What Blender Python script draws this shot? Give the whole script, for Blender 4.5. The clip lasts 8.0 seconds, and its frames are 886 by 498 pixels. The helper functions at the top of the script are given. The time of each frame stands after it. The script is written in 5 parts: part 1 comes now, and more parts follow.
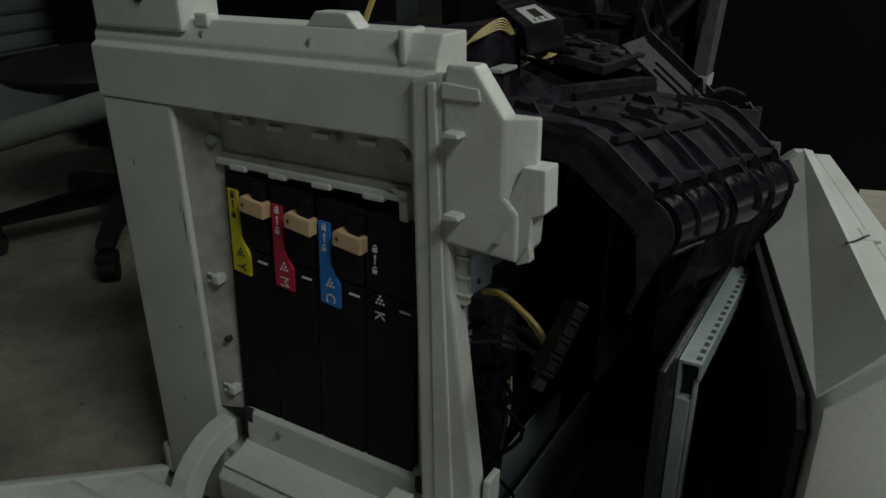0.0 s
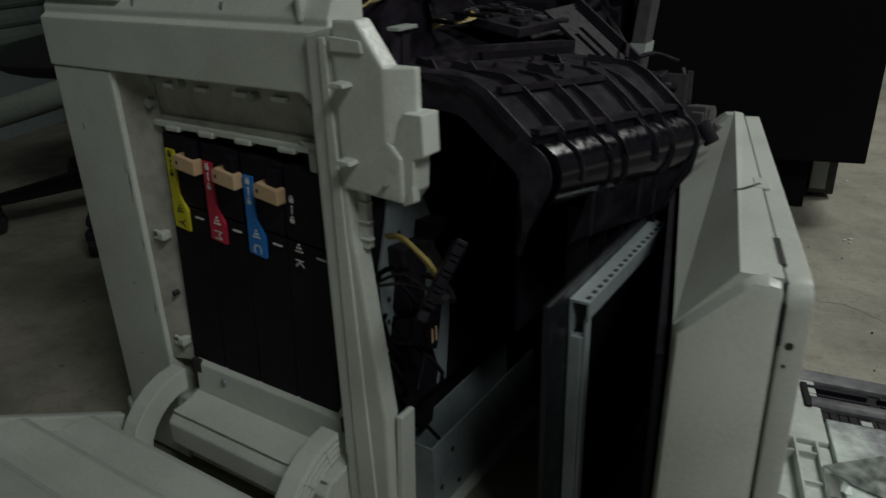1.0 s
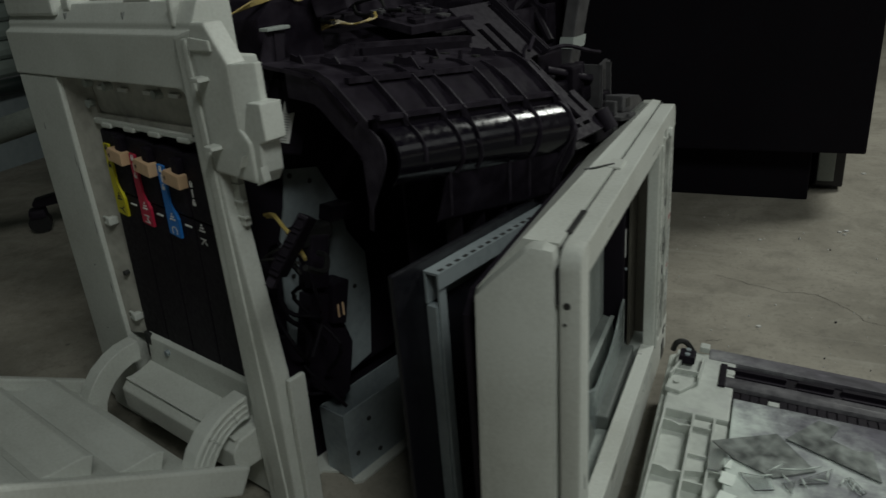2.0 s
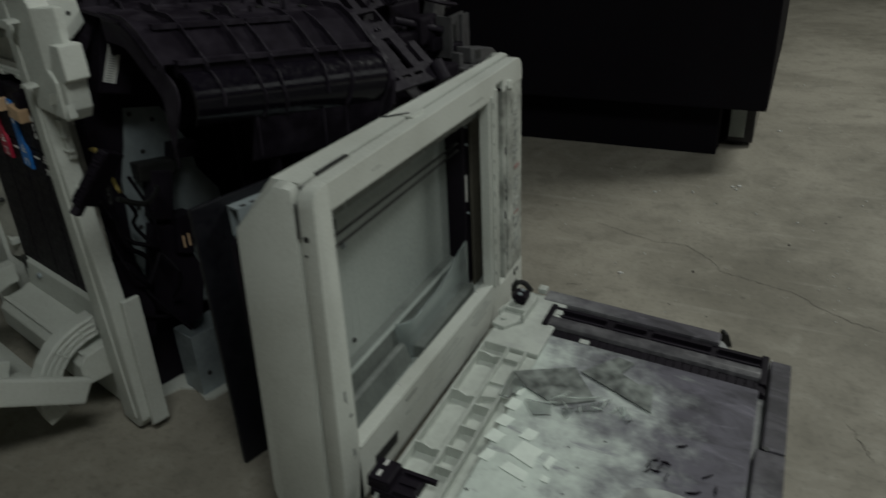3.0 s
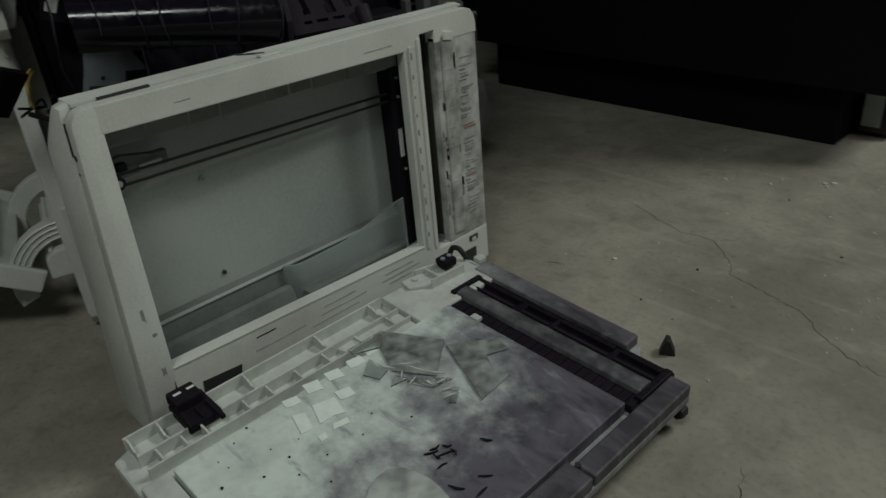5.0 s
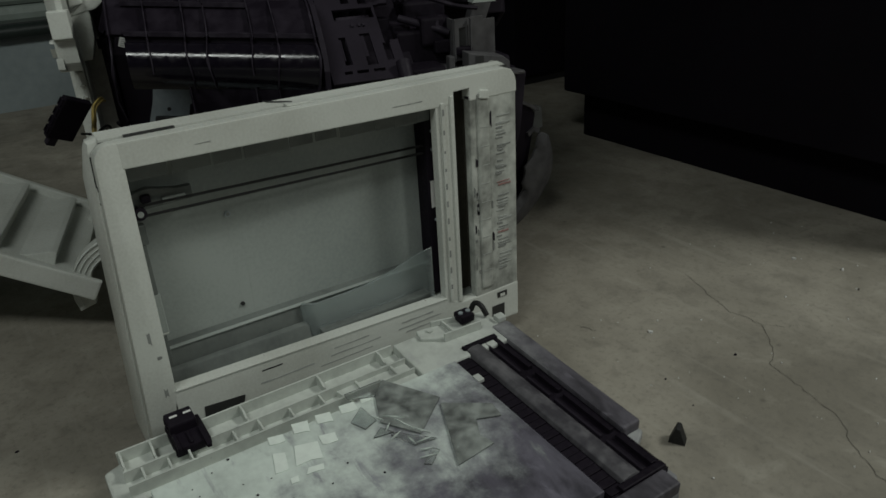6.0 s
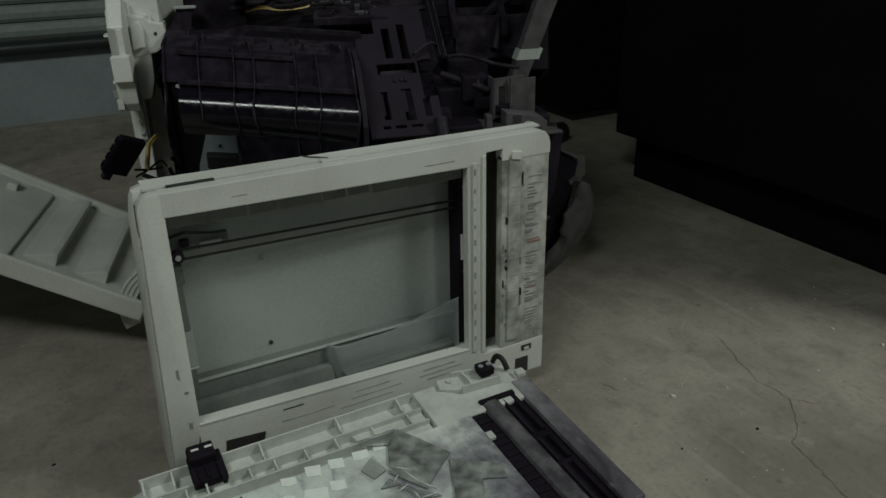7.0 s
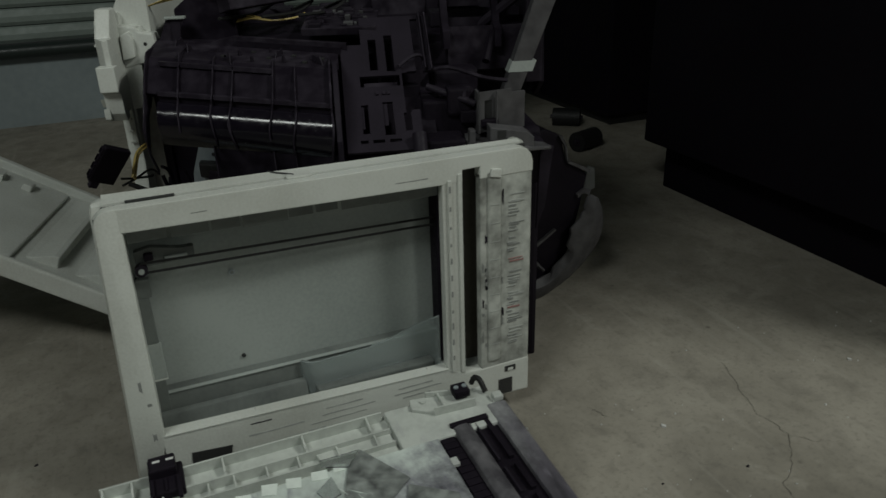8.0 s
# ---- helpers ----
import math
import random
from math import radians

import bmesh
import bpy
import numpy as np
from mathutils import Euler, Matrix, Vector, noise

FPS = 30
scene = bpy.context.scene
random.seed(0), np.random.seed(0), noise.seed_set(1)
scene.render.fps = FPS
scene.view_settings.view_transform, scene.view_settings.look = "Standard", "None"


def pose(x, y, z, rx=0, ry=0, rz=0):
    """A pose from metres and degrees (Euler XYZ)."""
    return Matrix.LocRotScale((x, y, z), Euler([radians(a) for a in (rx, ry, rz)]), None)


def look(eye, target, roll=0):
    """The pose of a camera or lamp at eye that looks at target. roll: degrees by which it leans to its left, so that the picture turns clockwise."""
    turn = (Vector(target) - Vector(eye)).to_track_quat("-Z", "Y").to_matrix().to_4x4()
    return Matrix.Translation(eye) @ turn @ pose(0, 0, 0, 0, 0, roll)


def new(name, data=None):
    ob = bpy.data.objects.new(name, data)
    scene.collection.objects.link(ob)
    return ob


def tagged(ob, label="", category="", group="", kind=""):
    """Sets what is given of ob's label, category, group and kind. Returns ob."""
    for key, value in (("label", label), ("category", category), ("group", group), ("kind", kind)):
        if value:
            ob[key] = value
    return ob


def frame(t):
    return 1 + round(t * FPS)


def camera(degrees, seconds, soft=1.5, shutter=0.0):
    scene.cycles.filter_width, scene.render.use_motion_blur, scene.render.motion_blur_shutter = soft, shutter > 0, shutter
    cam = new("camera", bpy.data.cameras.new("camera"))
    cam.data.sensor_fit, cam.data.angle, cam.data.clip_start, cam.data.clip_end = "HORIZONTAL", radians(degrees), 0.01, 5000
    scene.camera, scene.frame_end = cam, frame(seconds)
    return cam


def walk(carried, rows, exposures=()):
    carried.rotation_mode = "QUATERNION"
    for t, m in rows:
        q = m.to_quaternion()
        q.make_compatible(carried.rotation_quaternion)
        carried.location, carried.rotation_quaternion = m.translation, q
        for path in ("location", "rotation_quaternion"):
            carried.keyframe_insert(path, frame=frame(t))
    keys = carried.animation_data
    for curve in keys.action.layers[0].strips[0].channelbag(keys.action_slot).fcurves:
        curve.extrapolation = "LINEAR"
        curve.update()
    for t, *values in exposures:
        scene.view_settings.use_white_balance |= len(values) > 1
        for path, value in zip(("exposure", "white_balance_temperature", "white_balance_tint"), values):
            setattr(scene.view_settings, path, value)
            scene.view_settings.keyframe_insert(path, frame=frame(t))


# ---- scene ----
cam = camera(62.3, 8.0, shutter=0.5)
PATH = [
    (0, (-0.094, 0.074, 0.779), (-0.598, 1.843, -0.008), -0.6),
    (0.5, (-0.056, 0.064, 0.767), (-0.568, 1.83, -0.019), -0.9),
    (1, (0.046, 0.045, 0.752), (-0.523, 1.787, -0.049), -1.8),
    (2.3, (0.383, 0.066, 0.736), (-0.449, 1.71, -0.043), -4.6),
    (2.5, (0.43, 0.076, 0.738), (-0.398, 1.709, -0.067), -3.8),
    (3, (0.575, 0.09, 0.748), (-0.212, 1.689, -0.16), -3.1),
    (3.5, (0.665, 0.166, 0.718), (-0.114, 1.734, -0.249), -2.8),
    (4, (0.768, 0.237, 0.703), (-0.23, 1.66, -0.287), -5.1),
    (4.2, (0.806, 0.267, 0.702), (-0.221, 1.667, -0.291), -5.0),
    (5.3, (1.024, 0.454, 0.677), (-0.395, 1.537, -0.226), -5.1),
    (5.5, (1.033, 0.48, 0.687), (-0.432, 1.52, -0.192), -4.7),
    (6, (1.065, 0.528, 0.705), (-0.465, 1.502, -0.139), -3.3),
    (6.5, (1.087, 0.555, 0.737), (-0.494, 1.469, -0.079), -2.2),
    (7, (1.088, 0.573, 0.776), (-0.531, 1.421, -0.036), -1.3),
    (7.5, (1.072, 0.625, 0.782), (-0.575, 1.406, -0.041), -2.4),
    (8, (1.11, 0.71, 0.795), (-0.576, 1.405, -0.026), -1.8),
]
walk(cam, [(t, look(eye, target, roll)) for t, eye, target, roll in PATH], [(0, 0.08), (1, 0.05), (2.5, -0.1), (4, -0.28), (5.5, -0.18), (6.5, -0.16), (8, -0.14)])


# ---- world and light ----
world = bpy.data.worlds.new("hall_gloom")
world.use_nodes = True
scene.world = world
world.node_tree.nodes["Background"].inputs[0].default_value = (0.55, 0.62, 0.6, 1)
world.node_tree.nodes["Background"].inputs[1].default_value = 0.02


def area_lamp(name, eye, target, sx, sy, power, color):
    data = bpy.data.lights.new(name, "AREA")
    data.shape, data.size, data.size_y, data.energy, data.color = "RECTANGLE", sx, sy, power, color
    lamp = new(name, data)
    lamp.matrix_world = look(eye, target)
    return lamp


area_lamp("ceiling_tube_light", (1.35, -0.5, 2.7), (0.3, 0.9, 0.1), 1.2, 0.4, 28, (0.94, 1.0, 0.95))
# unseen soft fill added in the east to brighten faces turned that way
area_lamp("east_fill_light", (4.7, 1.2, 1.9), (0.2, 1.1, 0.3), 2.2, 1.3, 5.5, (0.95, 1.0, 0.97))
area_lamp("hall_tube_light", (2.2, 3.4, 3.2), (2.1, 1.9, 0.0), 1.4, 0.4, 74, (0.95, 0.99, 0.92))

# ---- materials ----


def material(name, base, rough=0.5, metal=0.0, dark=None, spread=0.5, grain=40.0, big=4.0, bump=0.1, wear=0.0, ior=1.45, coat=0.0, spec=0.5):
    """Two scales of noise between base and dark, rougher or smoother with it, with a fine relief."""
    m = bpy.data.materials.new(name)
    m.use_nodes = True
    nt = m.node_tree
    nodes, links = nt.nodes, nt.links
    b = nodes["Principled BSDF"]
    b.inputs["Metallic"].default_value = metal
    b.inputs["IOR"].default_value = ior
    b.inputs["Coat Weight"].default_value = coat
    b.inputs["Specular IOR Level"].default_value = spec
    tc = nodes.new("ShaderNodeTexCoord")
    n1 = nodes.new("ShaderNodeTexNoise")
    n1.inputs["Scale"].default_value, n1.inputs["Detail"].default_value = big, 6
    n2 = nodes.new("ShaderNodeTexNoise")
    n2.inputs["Scale"].default_value, n2.inputs["Detail"].default_value = grain, 5
    for n in (n1, n2):
        links.new(tc.outputs["Object"], n.inputs["Vector"])
    add = nodes.new("ShaderNodeMath")
    add.operation = "MULTIPLY_ADD"
    add.inputs[1].default_value = 0.45
    links.new(n2.outputs[0], add.inputs[0])
    links.new(n1.outputs[0], add.inputs[2])
    ramp = nodes.new("ShaderNodeMapRange")
    ramp.inputs["From Min"].default_value = 0.72 - 0.22 * spread
    ramp.inputs["From Max"].default_value = 0.72 + 0.30 - wear
    links.new(add.outputs[0], ramp.inputs["Value"])
    mix = nodes.new("ShaderNodeMix")
    mix.data_type = "RGBA"
    d = dark or tuple(c * 0.8 for c in base)
    mix.inputs["A"].default_value, mix.inputs["B"].default_value = (*base, 1), (*d, 1)
    links.new(ramp.outputs[0], mix.inputs["Factor"])
    links.new(mix.outputs["Result"], b.inputs["Base Color"])
    rr = nodes.new("ShaderNodeMapRange")
    rr.inputs["From Min"].default_value, rr.inputs["From Max"].default_value = 0.3, 0.7
    rr.inputs["To Min"].default_value, rr.inputs["To Max"].default_value = max(0.03, rough - 0.1), min(1, rough + 0.12)
    links.new(n2.outputs[0], rr.inputs["Value"])
    links.new(rr.outputs[0], b.inputs["Roughness"])
    bp = nodes.new("ShaderNodeBump")
    bp.inputs["Strength"].default_value, bp.inputs["Distance"].default_value = bump, 0.004
    links.new(n2.outputs[0], bp.inputs["Height"])
    links.new(bp.outputs[0], b.inputs["Normal"])
    return m


def clear(name, tint, rough=0.05, alpha=1.0):
    m = bpy.data.materials.new(name)
    m.use_nodes = True
    b = m.node_tree.nodes["Principled BSDF"]
    b.inputs["Base Color"].default_value = (*tint, 1)
    b.inputs["Roughness"].default_value = rough
    b.inputs["Transmission Weight"].default_value = alpha
    b.inputs["IOR"].default_value = 1.45
    return m


WHITE = material("warm_white_plastic", (0.60, 0.62, 0.58), 0.42, dark=(0.44, 0.45, 0.41), grain=260, big=7, bump=0.06, wear=-0.05)
WHITE_DIRTY = material("soiled_white_plastic", (0.52, 0.54, 0.50), 0.5, dark=(0.16, 0.165, 0.15), grain=70, big=16, bump=0.1, wear=0.08, spread=0.8)
# darker, browner and more mottled than the white plastic round it
RECESS = material("darker_recess_plastic", (0.43, 0.42, 0.375), 0.5, dark=(0.22, 0.21, 0.185), grain=60, big=13, bump=0.08, wear=0.04)
GREY_IN = material("pale_grey_plastic", (0.36, 0.39, 0.37), 0.5, dark=(0.27, 0.30, 0.285), grain=180, big=5, bump=0.04)
BLACK = material("black_plastic", (0.0082, 0.0061, 0.0099), 0.52, dark=(0.0163, 0.0128, 0.0192), grain=150, big=9, bump=0.08, spec=0.15)
BLACK_GLOSS = material("glossy_black_plastic", (0.0058, 0.0046, 0.0083), 0.16, dark=(0.0115, 0.0093, 0.0135), grain=120, big=8, bump=0.008)
DUSTY = material("dusty_black_plastic", (0.0129, 0.0100, 0.0151), 0.6, dark=(0.0421, 0.0362, 0.0468), grain=75, big=26, bump=0.15, spec=0.09)
DECK = material("dull_black_deck", (0.0100, 0.0077, 0.0120), 0.62, dark=(0.0249, 0.0206, 0.0286), grain=70, big=30, bump=0.12, spec=0.05)
RIB = material("worn_black_rib", (0.0182, 0.0148, 0.0213), 0.42, dark=(0.0432, 0.0371, 0.0489), grain=120, big=40, bump=0.05, spec=0.12)
CHARCOAL = material("charcoal_plastic", (0.0216, 0.0176, 0.0250), 0.56, dark=(0.0134, 0.0108, 0.0156), grain=120, big=10, bump=0.08, spec=0.14)
CABINET = material("matt_black_cabinet", (0.0048, 0.0037, 0.0060), 0.7, dark=(0.0076, 0.0061, 0.0094), grain=90, big=3, bump=0.1, spec=0.12)
STEEL = material("zinc_coated_steel", (0.36, 0.41, 0.43), 0.38, 0.35, dark=(0.25, 0.29, 0.31), grain=90, big=12, bump=0.04)
NAVY = material("dark_blue_sheet", (0.005, 0.005, 0.008), 0.5, 0.0, dark=(0.008, 0.008, 0.012), grain=90, big=9, bump=0.05)
TAN = material("beige_lever_plastic", (0.62, 0.42, 0.26), 0.4, dark=(0.5, 0.33, 0.2), grain=120, big=14, bump=0.04)
YELLOW = material("yellow_label", (0.62, 0.55, 0.02), 0.45, dark=(0.5, 0.44, 0.02), grain=200, big=20, bump=0.02)
RED = material("magenta_red_label", (0.50, 0.02, 0.06), 0.45, dark=(0.4, 0.02, 0.05), grain=200, big=20, bump=0.02)
BLUE = material("cyan_blue_label", (0.02, 0.20, 0.62), 0.45, dark=(0.02, 0.15, 0.5), grain=200, big=20, bump=0.02)
PRINT_WHITE = material("white_print", (0.7, 0.7, 0.68), 0.5, grain=300, big=30, bump=0.0)
PRINT_DARK = material("dark_print", (0.03, 0.03, 0.03), 0.5, grain=300, big=30, bump=0.0)
PRINT_GREY = material("faded_grey_print", (0.24, 0.25, 0.24), 0.6, grain=300, big=60, bump=0.0)
PRINT_FAINT = material("faint_worn_print", (0.36, 0.375, 0.355), 0.6, dark=(0.28, 0.29, 0.28), grain=300, big=60, bump=0.0)
PAPER = material("white_paper_label", (0.62, 0.62, 0.6), 0.6, dark=(0.5, 0.5, 0.48), grain=200, big=20, bump=0.02)
WIRE_Y = material("yellow_wire", (0.42, 0.32, 0.10), 0.45, dark=(0.3, 0.22, 0.07), grain=300, big=30, bump=0.0)
RUBBER = material("black_rubber", (0.010, 0.010, 0.010), 0.6, grain=150, big=12, bump=0.1)
ARM_GREY = material("grey_green_tube", (0.16, 0.18, 0.16), 0.6, dark=(0.10, 0.11, 0.10), grain=120, big=10, bump=0.1)
BRACKET = material("dusty_grey_moulding", (0.085, 0.083, 0.087), 0.4, dark=(0.034, 0.032, 0.035), grain=60, big=22, bump=0.1)
GLASS = clear("broken_glass", (0.93, 0.95, 0.95), 0.06, 0.96)
HAZY = clear("hazy_glass", (0.60, 0.67, 0.66), 0.22, 0.72)
WORN_BAR = material("worn_guide_bar", (0.055, 0.052, 0.060), 0.42, 0.0, dark=(0.17, 0.165, 0.175), grain=60, big=35, bump=0.06)
SHEET = material("smeared_pale_sheet", (0.46, 0.50, 0.47), 0.4, dark=(0.16, 0.16, 0.17), grain=50, big=22, bump=0.05, wear=0.05)
TAPE = material("grey_hazy_tape", (0.15, 0.165, 0.155), 0.45, dark=(0.10, 0.11, 0.105), grain=120, big=18, bump=0.03)
# recessed tan plastic, its shade put into a dark brown-grey colour
SLOT_SHADED = material("shaded_tan_slot", (0.085, 0.078, 0.062), 0.6, dark=(0.06, 0.055, 0.045), grain=120, big=10, bump=0.05)
RED_FADED = material("faded_red_print", (0.30, 0.17, 0.16), 0.6, grain=300, big=60, bump=0.0)
CRACK = material("dark_crack", (0.075, 0.068, 0.056), 0.8, grain=200, big=20, bump=0.1)
CLEAR_PLASTIC = clear("cloudy_clear_plastic", (0.2, 0.21, 0.21), 0.3, 0.6)
SHUTTER = material("green_grey_shutter", (0.22, 0.26, 0.24), 0.5, dark=(0.16, 0.19, 0.17), grain=40, big=3, bump=0.05)
WALL = material("painted_grey_wall", (0.24, 0.28, 0.29), 0.7, dark=(0.18, 0.21, 0.22), grain=30, big=2, bump=0.15)
DARK_WALL = material("dim_hall_wall", (0.12, 0.125, 0.12), 0.8, dark=(0.09, 0.09, 0.09), grain=30, big=1, bump=0.15)
PIPE = material("dark_green_pipe", (0.02, 0.028, 0.026), 0.4, grain=60, big=6, bump=0.05)


def concrete():
    """Trowelled slab: cloudy patches, mottling, fine sand grain, dark specks and scuffs."""
    m = bpy.data.materials.new("worn_concrete")
    m.use_nodes = True
    nt = m.node_tree
    nodes, links = nt.nodes, nt.links
    b = nodes["Principled BSDF"]
    b.inputs["Specular IOR Level"].default_value = 0.35
    tc = nodes.new("ShaderNodeTexCoord")

    def noise(scale, detail, rough=0.6, distort=0.0):
        n = nodes.new("ShaderNodeTexNoise")
        n.inputs["Scale"].default_value, n.inputs["Detail"].default_value = scale, detail
        n.inputs["Roughness"].default_value, n.inputs["Distortion"].default_value = rough, distort
        links.new(tc.outputs["Object"], n.inputs["Vector"])
        return n.outputs[0]

    def span(src, lo, hi, a, c):
        r = nodes.new("ShaderNodeMapRange")
        r.inputs["From Min"].default_value, r.inputs["From Max"].default_value = lo, hi
        r.inputs["To Min"].default_value, r.inputs["To Max"].default_value = a, c
        links.new(src, r.inputs["Value"])
        return r.outputs[0]

    def blend(fac, a, c):
        x = nodes.new("ShaderNodeMix")
        x.data_type = "RGBA"
        links.new(fac, x.inputs["Factor"])
        if isinstance(a, tuple):
            x.inputs["A"].default_value = (*a, 1)
        else:
            links.new(a, x.inputs["A"])
        x.inputs["B"].default_value = (*c, 1)
        return x.outputs["Result"]

    cloud, mottle, sand = noise(2.2, 9, 0.62, 0.6), noise(13, 8, 0.68, 0.3), noise(95, 5, 0.7)
    col = blend(span(cloud, 0.38, 0.64, 0.0, 0.9), (0.345, 0.32, 0.27), (0.195, 0.18, 0.148))
    col = blend(span(noise(0.9, 6, 0.55, 0.8), 0.54, 0.68, 0.0, 0.22), col, (0.15, 0.138, 0.115))
    col = blend(span(mottle, 0.50, 0.72, 0.0, 0.6), col, (0.14, 0.13, 0.11))
    col = blend(span(mottle, 0.44, 0.28, 0.0, 0.45), col, (0.42, 0.40, 0.345))
    col = blend(span(sand, 0.52, 0.70, 0.0, 0.5), col, (0.13, 0.12, 0.10))
    spots = nodes.new("ShaderNodeTexVoronoi")
    spots.inputs["Scale"].default_value, spots.inputs["Randomness"].default_value = 9.0, 1.0
    links.new(tc.outputs["Object"], spots.inputs["Vector"])
    col = blend(span(spots.outputs["Distance"], 0.02, 0.06, 0.55, 0.0), col, (0.06, 0.055, 0.045))
    scuff = nodes.new("ShaderNodeMapping")
    scuff.inputs["Rotation"].default_value, scuff.inputs["Scale"].default_value = (0, 0, 0.5), (2.0, 26.0, 1.0)
    links.new(tc.outputs["Object"], scuff.inputs["Vector"])
    sn = nodes.new("ShaderNodeTexNoise")
    sn.inputs["Scale"].default_value, sn.inputs["Detail"].default_value = 1.3, 5
    links.new(scuff.outputs[0], sn.inputs["Vector"])
    col = blend(span(sn.outputs[0], 0.60, 0.72, 0.0, 0.28), col, (0.42, 0.40, 0.35))
    links.new(col, b.inputs["Base Color"])
    links.new(span(mottle, 0.3, 0.7, 0.5, 0.75), b.inputs["Roughness"])
    bp = nodes.new("ShaderNodeBump")
    bp.inputs["Strength"].default_value, bp.inputs["Distance"].default_value = 0.25, 0.003
    mixh = nodes.new("ShaderNodeMath")
    mixh.operation = "MULTIPLY_ADD"
    mixh.inputs[1].default_value = 0.3
    links.new(sand, mixh.inputs[0])
    links.new(mottle, mixh.inputs[2])
    links.new(mixh.outputs[0], bp.inputs["Height"])
    links.new(bp.outputs[0], b.inputs["Normal"])
    return m


def toner_smeared(name, clean, soot, x0, x1, wiped=0.6):
    """White plastic under powder: the soot lies thicker towards one corner, patchy, wiped in strokes and scratched."""
    m = material(name, clean, 0.54, dark=tuple(c * 0.7 for c in clean), grain=90, big=14, bump=0.012, spec=0.35)
    nt = m.node_tree
    nodes, links = nt.nodes, nt.links
    b = nodes["Principled BSDF"]
    base = b.inputs["Base Color"].links[0].from_socket
    tc = nodes.new("ShaderNodeTexCoord")

    def noise(scale, detail, rough, distort, turn=None, stretch=(1, 1, 1)):
        n = nodes.new("ShaderNodeTexNoise")
        n.inputs["Scale"].default_value, n.inputs["Detail"].default_value = scale, detail
        n.inputs["Roughness"].default_value, n.inputs["Distortion"].default_value = rough, distort
        if turn is None:
            links.new(tc.outputs["Object"], n.inputs["Vector"])
        else:
            mp = nodes.new("ShaderNodeMapping")
            mp.inputs["Rotation"].default_value, mp.inputs["Scale"].default_value = (0, 0, turn), stretch
            links.new(tc.outputs["Object"], mp.inputs["Vector"])
            links.new(mp.outputs[0], n.inputs["Vector"])
        return n.outputs[0]

    def plus(a, weight, c):
        n = nodes.new("ShaderNodeMath")
        n.operation = "MULTIPLY_ADD"
        n.inputs[1].default_value = weight
        links.new(a, n.inputs[0])
        links.new(c, n.inputs[2])
        return n.outputs[0]

    def span(src, lo, hi, a=0.0, c=1.0):
        n = nodes.new("ShaderNodeMapRange")
        n.interpolation_type = "SMOOTHSTEP"
        n.inputs["From Min"].default_value, n.inputs["From Max"].default_value = lo, hi
        n.inputs["To Min"].default_value, n.inputs["To Max"].default_value = a, c
        links.new(src, n.inputs["Value"])
        return n.outputs[0]

    def blend(fac, a, c):
        n = nodes.new("ShaderNodeMix")
        n.data_type = "RGBA"
        links.new(fac, n.inputs["Factor"])
        for key, v in (("A", a), ("B", c)):
            if isinstance(v, tuple):
                n.inputs[key].default_value = (*v, 1)
            else:
                links.new(v, n.inputs[key])
        return n.outputs["Result"]

    sep = nodes.new("ShaderNodeSeparateXYZ")
    links.new(tc.outputs["Object"], sep.inputs[0])
    grad = plus(sep.outputs["Y"], 0.55, sep.outputs["X"])
    patch = noise(9, 12, 0.66, 0.15)
    fleck = noise(38, 10, 0.72, 0.1)
    stroke = noise(1.0, 9, 0.64, 0.5, 0.75, (8, 20, 1))
    cross = noise(1.0, 8, 0.62, 0.6, -0.5, (13, 34, 1))
    amount = plus(patch, 0.66, grad)
    amount = plus(stroke, 0.20, amount)
    amount = plus(fleck, 0.16, amount)
    col = blend(span(amount, x0, x0 + 0.62 * (x1 - x0), 0.0, 0.55), base, tuple(c * 2.6 for c in soot))
    deep = blend(span(stroke, 0.36, 0.60), tuple(c * 0.75 for c in soot), tuple(c * 1.7 for c in soot))
    col = blend(span(amount, x0 + 0.30 * (x1 - x0), x1), col, deep)
    col = blend(span(cross, 0.56, 0.70, 0.0, wiped), col, tuple(c * 2.9 for c in soot))
    col = blend(span(stroke, 0.62, 0.74, 0.0, 0.8 * wiped), col, tuple(0.55 * c for c in clean))
    col = blend(span(fleck, 0.64, 0.74, 0.0, 0.55), col, tuple(c * 0.8 for c in soot))
    links.new(col, b.inputs["Base Color"])
    return m


CONCRETE = concrete()
PAD = toner_smeared("powder_smeared_pad", (0.66, 0.73, 0.68), (0.068, 0.064, 0.080), 0.77, 1.06, 0.6)
SIDE_DUST = toner_smeared("powdered_side_plate", (0.38, 0.395, 0.385), (0.060, 0.056, 0.066), 0.72, 1.10, 0.6)
LID_WHITE = toner_smeared("powder_smeared_lid", (0.55, 0.58, 0.54), (0.13, 0.13, 0.135), 0.78, 1.30, 0.35)

# ---- mesh helpers ----


def finish(name, bm, mat, parent=None, label="", smooth=False):
    bmesh.ops.recalc_face_normals(bm, faces=bm.faces)
    me = bpy.data.meshes.new(name)
    bm.to_mesh(me)
    bm.free()
    me.materials.append(mat)
    if smooth:
        for p in me.polygons:
            p.use_smooth = True
        me.set_sharp_from_angle(angle=radians(40))
    ob = new(name, me)
    if parent:
        ob.parent = parent
    if label:
        ob["label"] = label
    return ob


def part(name, bm, mat, parent, label="", smooth=False):
    return finish(name, bm, mat, parent, label, smooth)


def thing(name, m, label, category, group="", kind=""):
    ob = new(name)
    ob.matrix_world = m
    ob.empty_display_size = 0.05
    return tagged(ob, label, category, group, kind)


